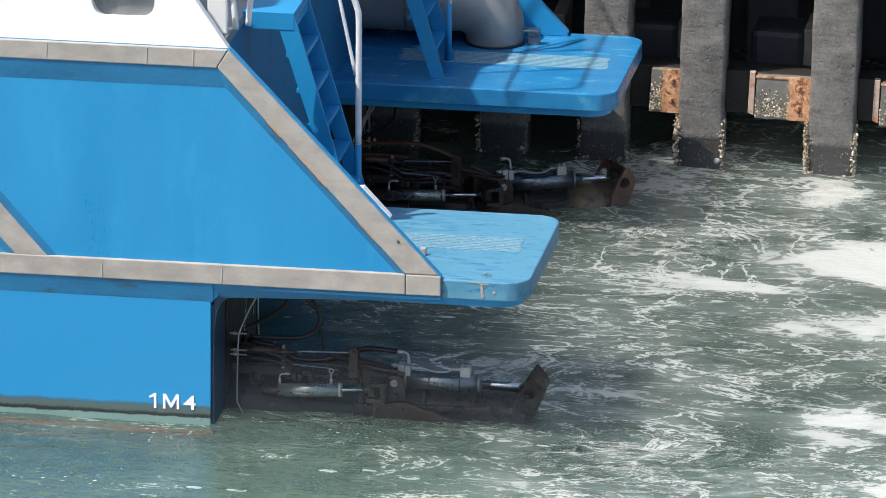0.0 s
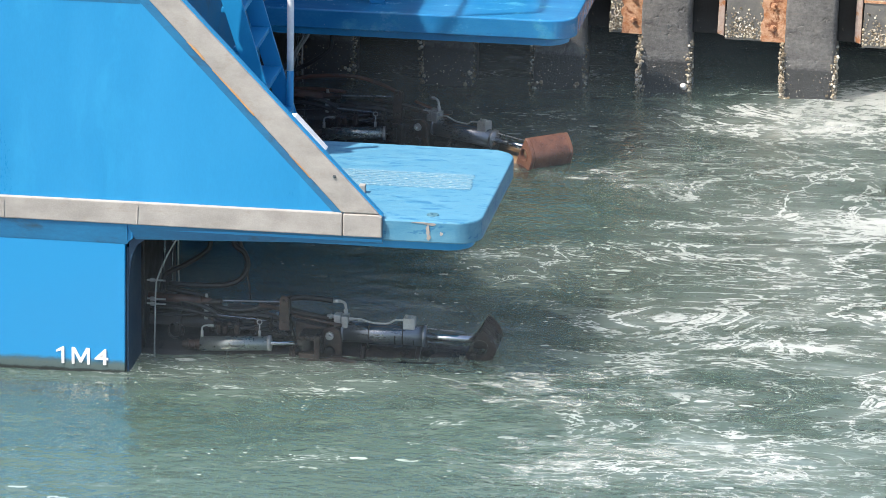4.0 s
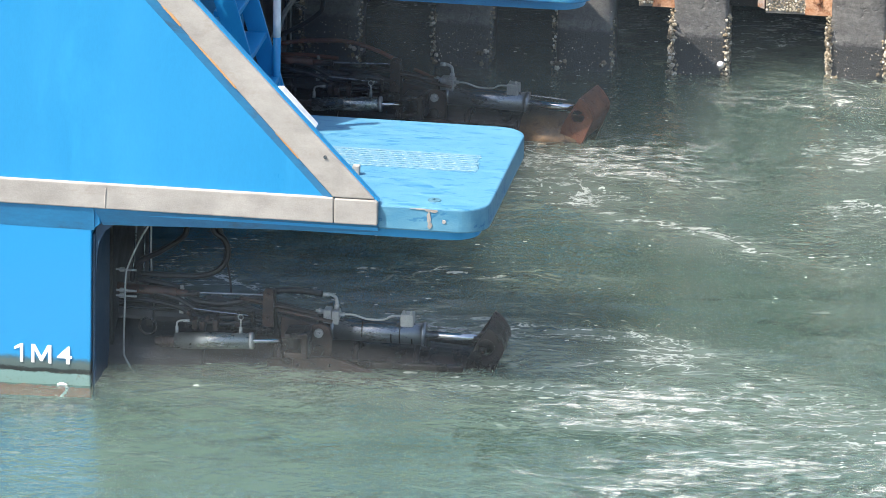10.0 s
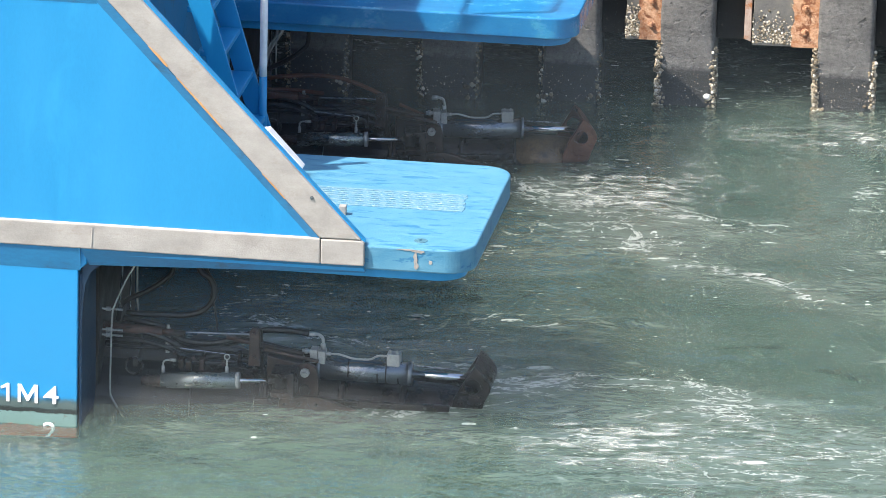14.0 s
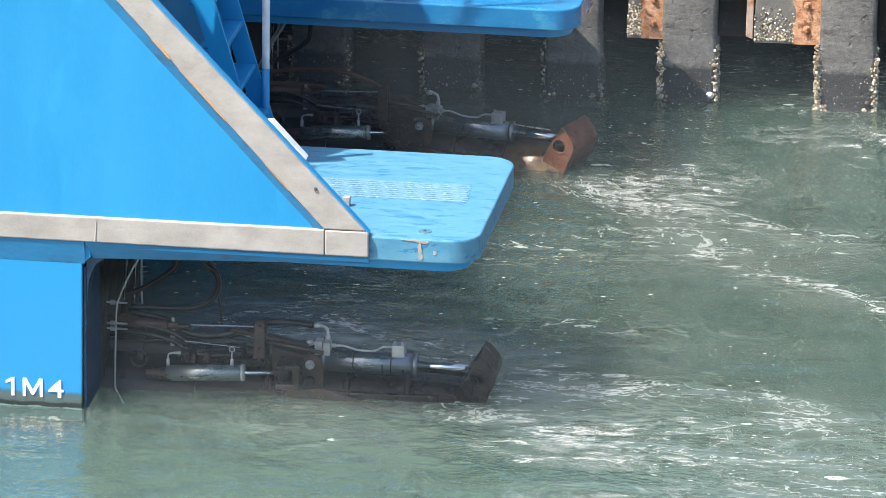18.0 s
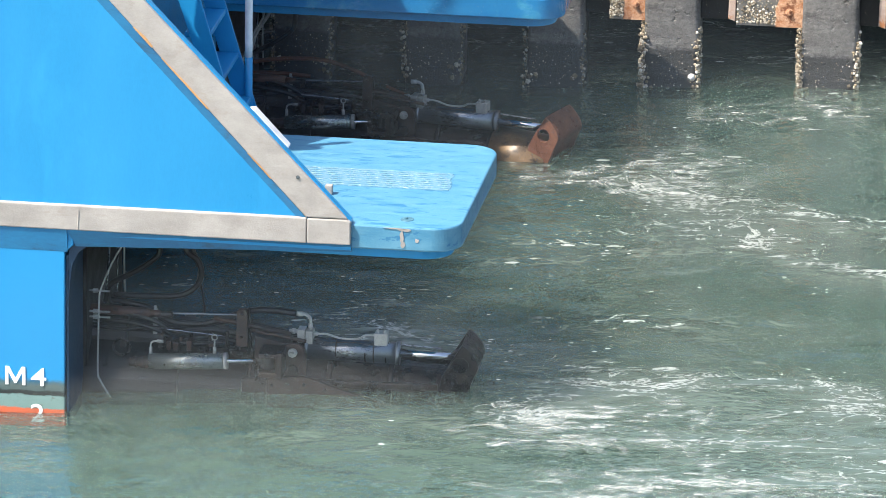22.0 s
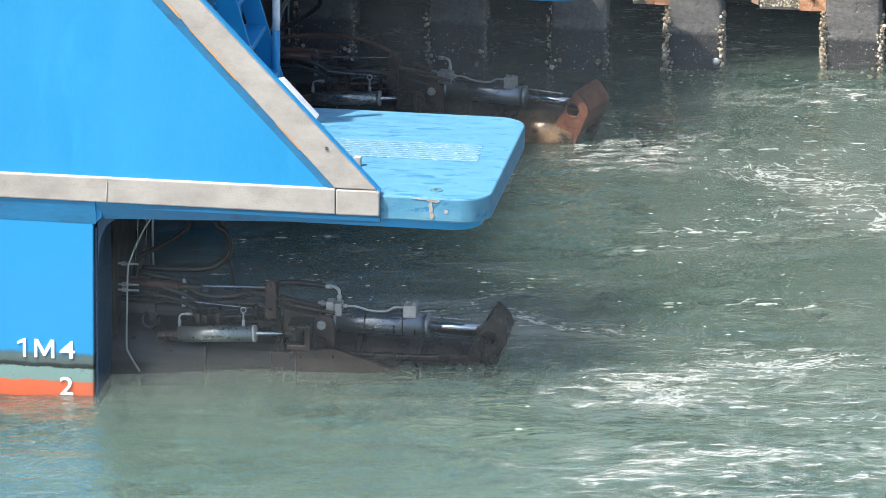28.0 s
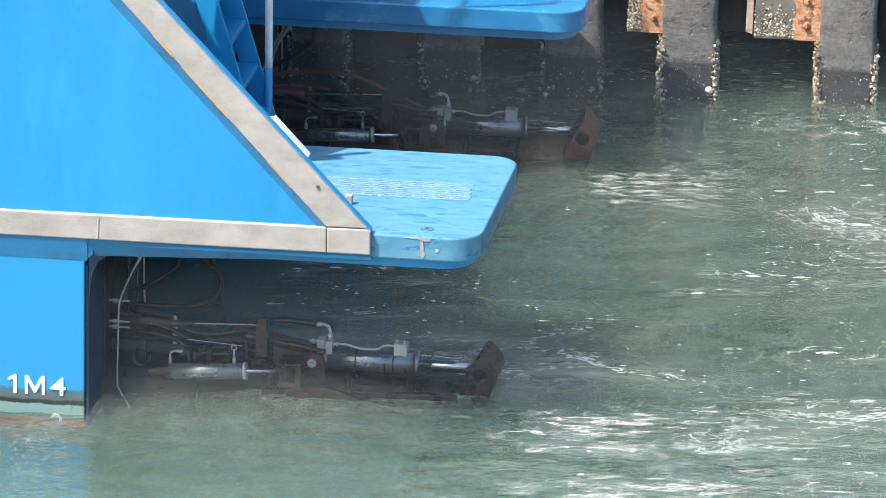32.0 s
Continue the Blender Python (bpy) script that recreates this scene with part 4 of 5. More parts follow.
# draft marks
def mark(text, x, z, size, wide=1.0):
    c = bpy.data.curves.new("draft_mark", "FONT")
    c.body, c.size, c.extrude, c.offset, c.space_character = text, size, 0.002, 0.0008, 1.1
    tmp = bpy.data.objects.new("tmp", c)
    me = bpy.data.meshes.new_from_object(tmp)
    bpy.data.objects.remove(tmp)
    me.materials.append(WHITE)
    ob = new("draft_mark", me)
    ob.parent = ferry
    ob.matrix_basis = Matrix.Translation((x, -0.004, z)) @ Euler((math.pi / 2, 0, 0)).to_matrix().to_4x4() @ Matrix.Diagonal((wide, 1, 1, 1))
    tagged(ob, "white raised draft mark on the hull")


bm = B()
slab(bm, [(-1.872, 0.022), (-1.856, 0.022), (-1.856, 0.122), (-1.868, 0.122), (-1.902, 0.103), (-1.902, 0.089), (-1.872, 0.101)], -0.005, -0.001)
part("draft_mark", bm, WHITE, ferry, "white raised draft mark on the hull")
bm = B()
slab(bm, [(-1.812 + u, 0.022 + v) for u, v in ((0, 0), (0, 0.1), (0.02, 0.1), (0.053, 0.038), (0.086, 0.1), (0.106, 0.1), (0.106, 0), (0.090, 0), (0.090, 0.070), (0.059, 0.01), (0.047, 0.01), (0.016, 0.070), (0.016, 0))], -0.005, -0.001)
part("draft_mark", bm, WHITE, ferry, "white raised draft mark on the hull")
mark("4", -1.678, 0.025, 0.138, 1.25)
mark("2", -1.683, -0.175, 0.138, 1.15)


# ---------- waterjets ----------
def jet_housing(dy, near):
    """The parts of one waterjet that are fixed to the hull."""
    bm = B()
    rod(bm, (-1.5, 0.65 + dy, -0.16), (-0.98, 0.65 + dy, -0.16), 0.30, 0.27, 32)
    rod(bm, (-0.98, 0.65 + dy, -0.16), (-0.45, 0.65 + dy, -0.16), 0.24, 0.20, 32)
    box(bm, -1.04, -0.98, 0.46 + dy, 0.98 + dy, -0.45, 0.13, 0.01)
    house = part("jet_housing", bm, HOUSING, ferry, "brown fouled waterjet housing", False)
    bm = B()
    rod(bm, (-1.47, 0.66 + dy, 0.10), (-1.08, 0.66 + dy, 0.10), 0.13, 0.10, 24)
    rod(bm, (-1.30, 0.66 + dy, 0.10), (-1.27, 0.66 + dy, 0.10), 0.165, seg=24)
    rod(bm, (-1.10, 0.66 + dy, 0.10), (-1.07, 0.66 + dy, 0.10), 0.14, seg=24)
    part("shaft_cover", bm, DARK, house, "black oily flanged cover")
    bm = B()
    rod(bm, (-1.46, 0.52 + dy, 0.288), (-1.14, 0.50 + dy, 0.287), 0.027, 0.024, 14)
    rod(bm, (-1.14, 0.50 + dy, 0.287), (-1.08, 0.50 + dy, 0.288), 0.019, 0.013, 14)
    part("hose_tail", bm, RED_BROWN, house, "red-brown hose tail", True)
    for k, (za, zb2, rr) in enumerate(((0.27, 0.19, 0.014), (0.22, 0.15, 0.013), (0.18, 0.20, 0.010))):
        bm = B()
        pipe(bm, [(-1.45, 0.54 + dy, za), (-1.27, 0.50 + dy, za + 0.01), (-1.12, 0.49 + dy, (za + zb2) / 2 + 0.02), (-1.0, 0.50 + dy, zb2), (-0.82, 0.52 + dy, zb2 + 0.015), (-0.66, 0.54 + dy, zb2 - 0.01)], rr)
        part("hose", bm, BLACK, house, "black hydraulic hose", True)
    bm = B()
    rod(bm, (-1.2, 0.50 + dy, 0.275), (-1.02, 0.50 + dy, 0.285), 0.016, seg=10)
    part("link_sleeve", bm, BROWN, house)
    bm = B()
    slab(bm, [(-1.0, 0.24), (-0.86, 0.235), (-0.70, 0.18), (-0.70, 0.15), (-0.9, 0.17), (-1.0, 0.2)], 0.56 + dy, 0.62 + dy, bev=0.005)
    part("yoke", bm, DARK, house, "black yoke")
    bm = B()
    rod(bm, (-1.04, 0.46 + dy, 0.215), (-0.75, 0.46 + dy, 0.197), 0.005, seg=8)
    part("link_rod", bm, STEEL, house, "dull steel link rod")
    for i, bx in enumerate((-0.93, -0.83, -0.74)):
        bm = B()
        box(bm, bx, bx + 0.018, 0.5 + dy, 0.56 + dy, 0.11, 0.205, 0.003)
        part("lug", bm, BROWN, house)
    # steering cylinder
    y = 0.36 + dy
    bm = B()
    rod(bm, (-1.119, y, 0.067), (-0.706, y, 0.094), 0.043, seg=32)
    cyl = part("steering_cylinder", bm, CYLINDER, house, "dull grey-green hydraulic steering cylinder", True)
    bm = B()
    rod(bm, (-0.720, y, 0.0930), (-0.703, y, 0.0942), 0.0448, seg=32)
    part("cylinder_gland", bm, ALLOY, house, "", True)
    bm = B()
    rod(bm, (-1.225, y, 0.058), (-1.118, y, 0.066), 0.022, 0.030, seg=20)
    for q in (-1.20, -1.165, -1.14):
        rod(bm, (q, y, 0.060), (q + 0.014, y, 0.061), 0.031, seg=12)
    part("cylinder_foot", bm, RUSTY, house, "worn rusty cylinder end")
    bm = B()
    rod(bm, (-0.90, y, 0.081), (-0.53, y, 0.105), 0.0115, seg=18)
    slide = [part("piston_rod", bm, CHROME, house, "polished chrome piston rod", True)]
    bm = B()
    rod(bm, (-0.548, y, 0.104), (-0.53, y, 0.105), 0.019, seg=14)
    rod(bm, (-0.53, y, 0.105), (-0.505, y, 0.106), 0.026, 0.036, seg=16)
    rod(bm, (-0.492, y, 0.070), (-0.492, y, 0.144), 0.038, seg=20)
    slide.append(part("rod_eye", bm, DARK, house, "black rod eye"))
    # rusty link bars, lugs and bolts round the steering gear
    for a, b, r in (((-1.337, 0.50, 0.294), (-1.10, 0.50, 0.286), 0.014), ((-0.80, 0.50, 0.280), (-0.39, 0.50, 0.213), 0.013), ((-0.60, 0.47, 0.235), (-0.30, 0.44, 0.20), 0.010)):
        bm = B()
        rod(bm, tuple(a[k] + (dy if k == 1 else 0) for k in range(3)), tuple(b[k] + (dy if k == 1 else 0) for k in range(3)), r, seg=10)
        part("link_bar", bm, RUSTY, house, "rusty brown link bar", True)
    bm = B()
    slab(bm, [(-0.672, 0.15), (-0.61, 0.15), (-0.612, 0.34), (-0.625, 0.36), (-0.655, 0.36), (-0.668, 0.34)], 0.435 + dy, 0.455 + dy, bev=0.004)
    part("bracket_plate", bm, RUSTY, house, "upright rusty bracket")
    for x, z in ((-0.642, 0.33), (-0.642, 0.20), (-1.06, 0.20), (-0.96, 0.18), (-0.80, 0.155)):
        bm = B()
        rod(bm, (x, 0.435 + dy, z), (x, 0.415 + dy, z), 0.012, 0.011, 6)
        part("bolt", bm, RUSTY, house)
    for q in (-1.04, -1.0, -0.93):
        bm = B()
        box(bm, q, q + 0.03, 0.40 + dy, 0.47 + dy, 0.12, 0.165 + 0.2 * abs(q + 1), 0.006)
        part("lug", bm, RUSTY, house, "rusty lug")
    bm = B()
    pipe(bm, [(-1.07, 0.45 + dy, 0.13), (-1.0, 0.44 + dy, 0.155), (-0.88, 0.44 + dy, 0.15), (-0.74, 0.45 + dy, 0.165)], 0.011)
    part("hose", bm, BLACK, house, "black hydraulic hose", True)
    # fittings
    bm = B()
    x, z = -1.111, 0.108
    rod(bm, (x, y, z), (x, y, z + 0.038), 0.0095, seg=6)
    pipe(bm, [(x, y, z + 0.036), (x, y, z + 0.055), (x + 0.010, y, z + 0.068), (x + 0.03, y, z + 0.073), (x + 0.04, y, z + 0.0735)], 0.0052)
    rod(bm, (x + 0.034, y, z + 0.0735), (x + 0.068, y, z + 0.074), 0.0085, seg=8)
    part("hose_fitting", bm, ALLOY, house, "bright elbow hose fitting", True)
    bm = B()
    x, z = -0.772, 0.130
    rod(bm, (x, y, z), (x, y, z + 0.035), 0.0095, seg=6)
    rod(bm, (x, y, z + 0.035), (x, y, z + 0.075), 0.0048, seg=8)
    pipe(bm, [(x + 0.014 * math.sin(q), y, z + 0.089 - 0.014 * math.cos(q)) for q in (math.tau * i / 16 for i in range(17))], 0.0036, 6, False)
    part("hose_fitting", bm, ALLOY, house, "bright fitting with a ring eye", True)
    for x, z in ((-0.93, 0.118), (-1.03, 0.112)):
        bm = B()
        rod(bm, (x, y - 0.03, z - 0.04), (x, y - 0.046, z - 0.045), 0.006, 0.005, 6)
        part("bleed_screw", bm, DARK, house)
    # feedback rod and its bracket
    yy = 0.52 + dy
    bm = B()
    rod(bm, (-1.10, yy, 0.283), (-0.66, yy, 0.297), 0.0055, seg=8)
    part("feedback_rod", bm, STEEL, house, "thin bright feedback rod")
    bm = B()
    rod(bm, (-1.115, yy, 0.245), (-1.115, yy, 0.32), 0.009, seg=8)
    box(bm, -1.125, -1.105, yy - 0.02, yy + 0.02, 0.17, 0.30)
    part("rod_end", bm, ALLOY, house)
    bm = B()
    slab(bm, [(-0.655, 0.02), (-0.575, 0.02), (-0.60, 0.14), (-0.615, 0.33), (-0.645, 0.335), (-0.65, 0.14)], yy - 0.01, yy + 0.012, bev=0.003)
    part("bracket_plate", bm, BROWN, house, "upright brown bracket")
    bm = B()
    rod(bm, (-1.05, yy + 0.04, 0.215), (-0.62, yy + 0.04, 0.175), 0.013, seg=8)
    box(bm, -1.0, -0.62, yy - 0.03, yy + 0.25, 0.08, 0.12, 0.006)
    part("link_bar", bm, BROWN, house)
    # transom studs and a round flange
    for x, z in ((-1.44, 0.40), (-1.44, 0.285), (-1.44, 0.255)):
        bm = B()
        rod(bm, (x - 0.03, 0.48 + dy, z), (x + 0.09, 0.48 + dy, z), 0.006, seg=8)
        rod(bm, (x + 0.0, 0.48 + dy, z), (x + 0.025, 0.48 + dy, z), 0.013, seg=6)
        part("stud", bm, ALLOY, house, "bright threaded stud")
    bm = B()
    for k in range(16):
        a0, a1 = math.tau * k / 16, math.tau * (k + 1) / 16
        rod(bm, (-1.27 + 0.045 * math.cos(a0), 0.38 + dy, 0.13 + 0.045 * math.sin(a0)), (-1.27 + 0.045 * math.cos(a1), 0.38 + dy, 0.13 + 0.045 * math.sin(a1)), 0.007, seg=6)
    part("flange_ring", bm, BROWN, house)
    # pipes and hoses at the transom
    runs = [([(-1.235, 0.33, 0.80), (-1.25, 0.33, 0.72), (-1.292, 0.33, 0.643), (-1.328, 0.33, 0.567), (-1.366, 0.33, 0.471), (-1.379, 0.33, 0.41), (-1.384, 0.33, 0.234), (-1.388, 0.33, 0.01), (-1.378, 0.33, -0.04), (-1.32, 0.33, -0.14)], 0.0052, ALLOY, "bright metal pipe"),
            ([(-1.325, 0.60, 0.87), (-1.33, 0.60, 0.60), (-1.335, 0.60, 0.34)], 0.006, STEEL, "metal pipe"),
            ([(-1.30, 0.64, 0.87), (-1.305, 0.64, 0.50), (-1.30, 0.64, 0.33)], 0.0055, ALLOY, "metal pipe"),
            ([(-1.36, 0.58, 0.87), (-1.375, 0.58, 0.55), (-1.39, 0.58, 0.36)], 0.006, STEEL, "metal pipe"),
            ([(-1.10, 0.60, 0.90), (-1.105, 0.60, 0.62), (-1.14, 0.60, 0.55), (-1.25, 0.60, 0.47), (-1.37, 0.60, 0.40), (-1.40, 0.60, 0.30)], 0.015, BLACK, "black hydraulic hose"),
            ([(-0.985, 0.6, 0.90), (-0.97, 0.60, 0.63), (-0.905, 0.60, 0.56), (-0.885, 0.60, 0.48), (-0.925, 0.60, 0.40), (-1.02, 0.60, 0.355), (-1.18, 0.60, 0.345), (-1.35, 0.58, 0.35)], 0.016, BLACK, "black hydraulic hose"),
            ([(-0.955, 0.62, 0.90), (-0.94, 0.62, 0.63), (-0.895, 0.62, 0.52), (-0.90, 0.62, 0.44)], 0.0145, BLACK, "black hydraulic hose"),
            ([(-0.895, 0.60, 0.46), (-0.875, 0.60, 0.36), (-0.865, 0.60, 0.26)], 0.006, BLACK, "thin black cable"),
            ([(-1.36, 0.56, 0.33), (-1.15, 0.54, 0.30), (-1.04, 0.54, 0.235), (-0.90, 0.54, 0.225), (-0.78, 0.54, 0.255), (-0.64, 0.55, 0.306), (-0.55, 0.55, 0.322), (-0.45, 0.55, 0.320), (-0.37, 0.55, 0.312)], 0.017, BLACK, "black hydraulic hose"),
            ([(-1.30, 0.57, 0.30), (-1.0, 0.56, 0.20), (-0.7, 0.58, 0.24), (-0.45, 0.58, 0.20), (-0.3, 0.58, 0.19)], 0.014, BLACK, "black hydraulic hose")]
    if not near:
        runs = [r for i, r in enumerate(runs) if i not in (5, 6, 7, 8)]
        runs += [([(-1.42, 0.55, 0.36), (-1.2, 0.55, 0.40), (-0.95, 0.55, 0.41), (-0.78, 0.55, 0.37), (-0.66, 0.55, 0.32)], 0.013, ORANGE_PIPE, "orange-brown hydraulic hose"),
                 ([(-1.42, 0.56, 0.30), (-1.2, 0.56, 0.31), (-1.0, 0.56, 0.30)], 0.012, ORANGE_PIPE, "orange-brown hydraulic hose"),
                 ([(-0.55, 0.60, 0.25), (-0.40, 0.58, 0.20), (-0.32, 0.58, 0.17)], 0.010, ORANGE_PIPE, "orange-brown hydraulic hose"),
                 ([(-1.28, 0.6, 0.9), (-1.25, 0.6, 0.70), (-1.33, 0.6, 0.55), (-1.37, 0.6, 0.42)], 0.012, ALLOY, "metal pipe")]
    for pts, r, mt, lab in runs:
        bm = B()
        pipe(bm, [(p[0], p[1] + dy, p[2]) for p in pts], r)
        part("hose" if "hose" in lab or "cable" in lab else "pipe", bm, mt, house, lab, True)
    return slide


def nozzle(dy, near):
    """The steering nozzle with the reversing cylinder and bucket; its origin lies on the steering axis."""
    bm = B()
    rod(bm, (-0.12, 0, -0.14), (0.98, 0.0, -0.14), 0.225, 0.17, 32)
    for u, rr in ((-0.10, 0.245), (0.30, 0.222), (0.62, 0.205)):
        rod(bm, (u, 0, -0.14), (u + 0.03, 0, -0.14), rr, seg=32)
    fin = [(-0.14, -0.02), (0.2, 0.0), (0.55, 0.002), (0.9 if near else 0.62, 0.010), (0.9 if near else 0.62, -0.028), (0.45, -0.035), (-0.14, -0.16)]
    for side in (-0.238, 0.205):
        slab(bm, fin, side, side + 0.033, bev=0.008)
    noz = part("steering_nozzle", bm, BROWN, ferry, "brown fouled steering nozzle")
    noz.location = (-0.5, 0.65 + dy, 0)
    bm = B()
    slab(bm, [(0.0, -0.34), (0.72, -0.34), (0.615, -0.09), (0.47, -0.058), (0.34, -0.018), (0.26, 0.010), (0.197, 0.024), (0.012, 0.004), (0.0, -0.008)], -0.272, -0.24, bev=0.008)
    part("fairing", bm, RUSTY, noz, "wet brown side fairing of the nozzle")
    for u, v in ((0.03, -0.03), (0.11, -0.022), (0.20, -0.02), (0.31, -0.045), (0.45, -0.09)):
        bm = B()
        rod(bm, (u, -0.272, v), (u, -0.282, v), 0.011, 0.010, 6)
        part("fairing_bolt", bm, BROWN, noz)
    if not near:
        bm = B()
        rod(bm, (0.64, 0, -0.14), (0.985, 0, -0.14), 0.206, 0.178, 36)
        part("nozzle_lip", bm, GOLDEN, noz, "wet nozzle end, its sunlit golden tone put into the colour", True)
    # clevis for the reversing cylinder
    bm = B()
    head = [(0.0, -0.02), (0.20, -0.02), (0.20, 0.12), (0.185, 0.165), (0.15, 0.185), (0.11, 0.18), (0.02, 0.15), (0.0, 0.12)]
    for y in (-0.215, -0.02):
        slab(bm, head, y, y + 0.03, bev=0.004)
    slab(bm, [(-0.08, 0.05), (0.1, 0.05), (0.1, 0.165), (-0.08, 0.20)], -0.17, -0.03, bev=0.004)
    part("clevis", bm, RUSTY, noz, "brown clevis block")
    bm = B()
    box(bm, 0.06, 0.095, -0.36, -0.2, 0.03, 0.172, 0.006)
    box(bm, -0.03, 0.08, -0.36, -0.2, 0.035, 0.065, 0.006)
    box(bm, -0.03, 0.08, -0.36, -0.2, 0.142, 0.168, 0.006)
    part("tiller_fork", bm, BROWN, noz, "dark brown steering fork")
    bm = B()
    rod(bm, (0.13, -0.215, 0.135), (0.13, -0.232, 0.135), 0.026, 0.024, 8)
    rod(bm, (0.13, -0.232, 0.135), (0.13, -0.25, 0.135), 0.012, 0.011, 12)
    part("pivot_bolt", bm, ALLOY, noz, "bright pivot bolt with washer")
    bm = B()
    rod(bm, (0.13, -0.215, 0.04), (0.13, -0.228, 0.04), 0.03, 0.026, 16)
    part("boss", bm, BROWN, noz)
    # reversing cylinder
    y, za, zb = -0.10, 0.126, 0.127
    bm = B()
    rod(bm, (0.195, y, za), (0.672, y, zb), 0.058, seg=36)
    part("reverse_cylinder", bm, STEEL, noz, "brushed steel hydraulic cylinder", True)
    bm = B()
    rod(bm, (0.664, y, zb), (0.682, y, zb), 0.0645, seg=36)
    part("cylinder_gland", bm, STEEL, noz, "", True)
    bm = B()
    rod(bm, (0.180, y, za), (0.198, y, za), 0.062, seg=36)
    part("cylinder_gland", bm, STEEL, noz, "", True)
    if near:
        for x, lo, hi in ((0.345, -20, 75), (0.50, -60, 10), (0.545, -60, 60), (0.61, -70, -10)):
            bm = B()
            strip = [[bm.verts.new((x + w, y - 0.0592 * math.cos(radians(lo + (hi - lo) * k / 8)), za + 0.0592 * math.sin(radians(lo + (hi - lo) * k / 8)))) for w in (0, 0.007)] for k in range(9)]
            for p, q in zip(strip, strip[1:]):
                bm.faces.new((p[0], p[1], q[1], q[0]))
            bmesh.ops.solidify(bm, geom=bm.faces[:], thickness=0.002)
            part("wear_mark", bm, DARK, noz, "thin black wear mark")
    bm = B()
    rod(bm, (0.68, y, zb), (0.985, y, zb - 0.004), 0.0205, seg=20)
    part("piston_rod", bm, CHROME, noz, "polished chrome piston rod", True)
    bm = B()
    rod(bm, (0.68, y + 0.02, zb + 0.040), (0.90, y + 0.02, zb + 0.032), 0.004, seg=6)
    part("guard_wire", bm, STEEL, noz)
    for u, w, lo, hi in ((0.142, 0.041, 0.165, 0.238), (0.186, 0.038, 0.160, 0.232)):
        bm = B()
        box(bm, u, u + w, y - 0.045, y + 0.03, lo, hi, 0.004)
        part("valve_block", bm, ALLOY, noz, "pale grey valve block")
    bm = B()
    rod(bm, (0.098, y - 0.02, 0.222), (0.144, y - 0.02, 0.222), 0.012, seg=8)
    rod(bm, (0.112, y - 0.02, 0.222), (0.128, y - 0.02, 0.222), 0.016, seg=6)
    part("block_fitting", bm, ALLOY, noz, "", True)
    bm = B()
    rod(bm, (0.224, y - 0.02, 0.214), (0.25, y - 0.02, 0.214), 0.011, seg=6)
    part("block_fitting", bm, ALLOY, noz, "", True)
    bm = B()
    pipe(bm, [(0.206, y, 0.23), (0.206, y, 0.278), (0.198, y, 0.300), (0.178, y, 0.311), (0.160, y, 0.312)], 0.0085)
    rod(bm, (0.206, y, 0.23), (0.206, y, 0.262), 0.0135, seg=6)
    rod(bm, (0.132, y, 0.311), (0.166, y, 0.312), 0.0125, seg=10)
    part("elbow_pipe", bm, ALLOY, noz, "bright elbow pipe", True)
    bm = B()
    pipe(bm, [(0.245, y - 0.02, 0.214), (0.29, y - 0.02, 0.216), (0.33, y - 0.02, 0.207), (0.37, y - 0.02, 0.197), (0.43, y - 0.02, 0.196), (0.466, y - 0.02, 0.201), (0.50, y - 0.02, 0.220), (0.55, y - 0.02, 0.224)], 0.0055)
    part("pressure_pipe", bm, ALLOY, noz, "thin bright pressure pipe", True)
    bm = B()
    box(bm, 0.549, 0.618, y - 0.035, y + 0.035, 0.165, 0.238, 0.004)
    for u in (0.566, 0.602):
        rod(bm, (u, y - 0.015, 0.238), (u, y - 0.015, 0.250), 0.008, seg=6)
        rod(bm, (u, y - 0.015, 0.250), (u, y - 0.015, 0.256), 0.0045, seg=6)
    part("end_block", bm, ALLOY, noz, "pale grey port block with bolts")
    # bucket: a rounded hood across the jet between two leaning side plates, each with a large round eye
    W, ox = 0.145 if near else 0.158, 1.0
    lead = [(0.845, -0.32), (0.872, -0.131), (0.890, -0.06), (0.908, 0.017), (0.944, 0.087), (0.980, 0.145), (1.012, 0.198)]
    hood = [(1.015, 0.203), (1.037, 0.188), (1.057, 0.168), (1.087, 0.128), (1.100, 0.094), (1.098, 0.066), (1.084, 0.034), (1.068, -0.002), (1.056, -0.042)]
    hood = [(p.x, p.y) for p in curve_points([(u, v, 0) for u, v in hood], 4)]
    tail = [(1.045, -0.06), (1.024, -0.121), (1.005, -0.20), (0.985, -0.32)]
    inner = [(u - 0.020 + 0.012 * (1 - i / len(hood)), v - 0.016 * (1 - i / len(hood))) for i, (u, v) in enumerate(hood)]
    skin = BROWN if near else COPPER
    bm = B()
    slab(bm, [(u - ox, v) for u, v in hood + inner[::-1]], -W + 0.029, W - 0.029)
    bucket = part("bucket", bm, skin, noz, "rounded brown thrust bucket hood")
    bucket.location = (ox, 0, 0)
    for side in (-W, W - 0.028):
        bm = B()
        slab(bm, [(u - ox, v) for u, v in lead + hood + tail], side, side + 0.028, holes=[ring_of(1.006 - ox, 0.088, 0.040, n=28)], bev=0.004)
        part("bucket_plate", bm, skin, bucket, "bucket side plate with a round eye")
        bm = B()
        ring = [ring_of(1.006 - ox, 0.088, r, n=28) for r in (0.040, 0.047)]
        slab(bm, ring[1], side - 0.004, side + 0.003, holes=[ring[0]])
        part("eye_rim", bm, skin, bucket)
    bm = B()
    rod(bm, (0.905 - ox, -W + 0.028, -0.10), (0.905 - ox, W - 0.028, -0.10), 0.016, seg=12)
    part("bucket_stay", bm, skin, bucket)
    bm = B()
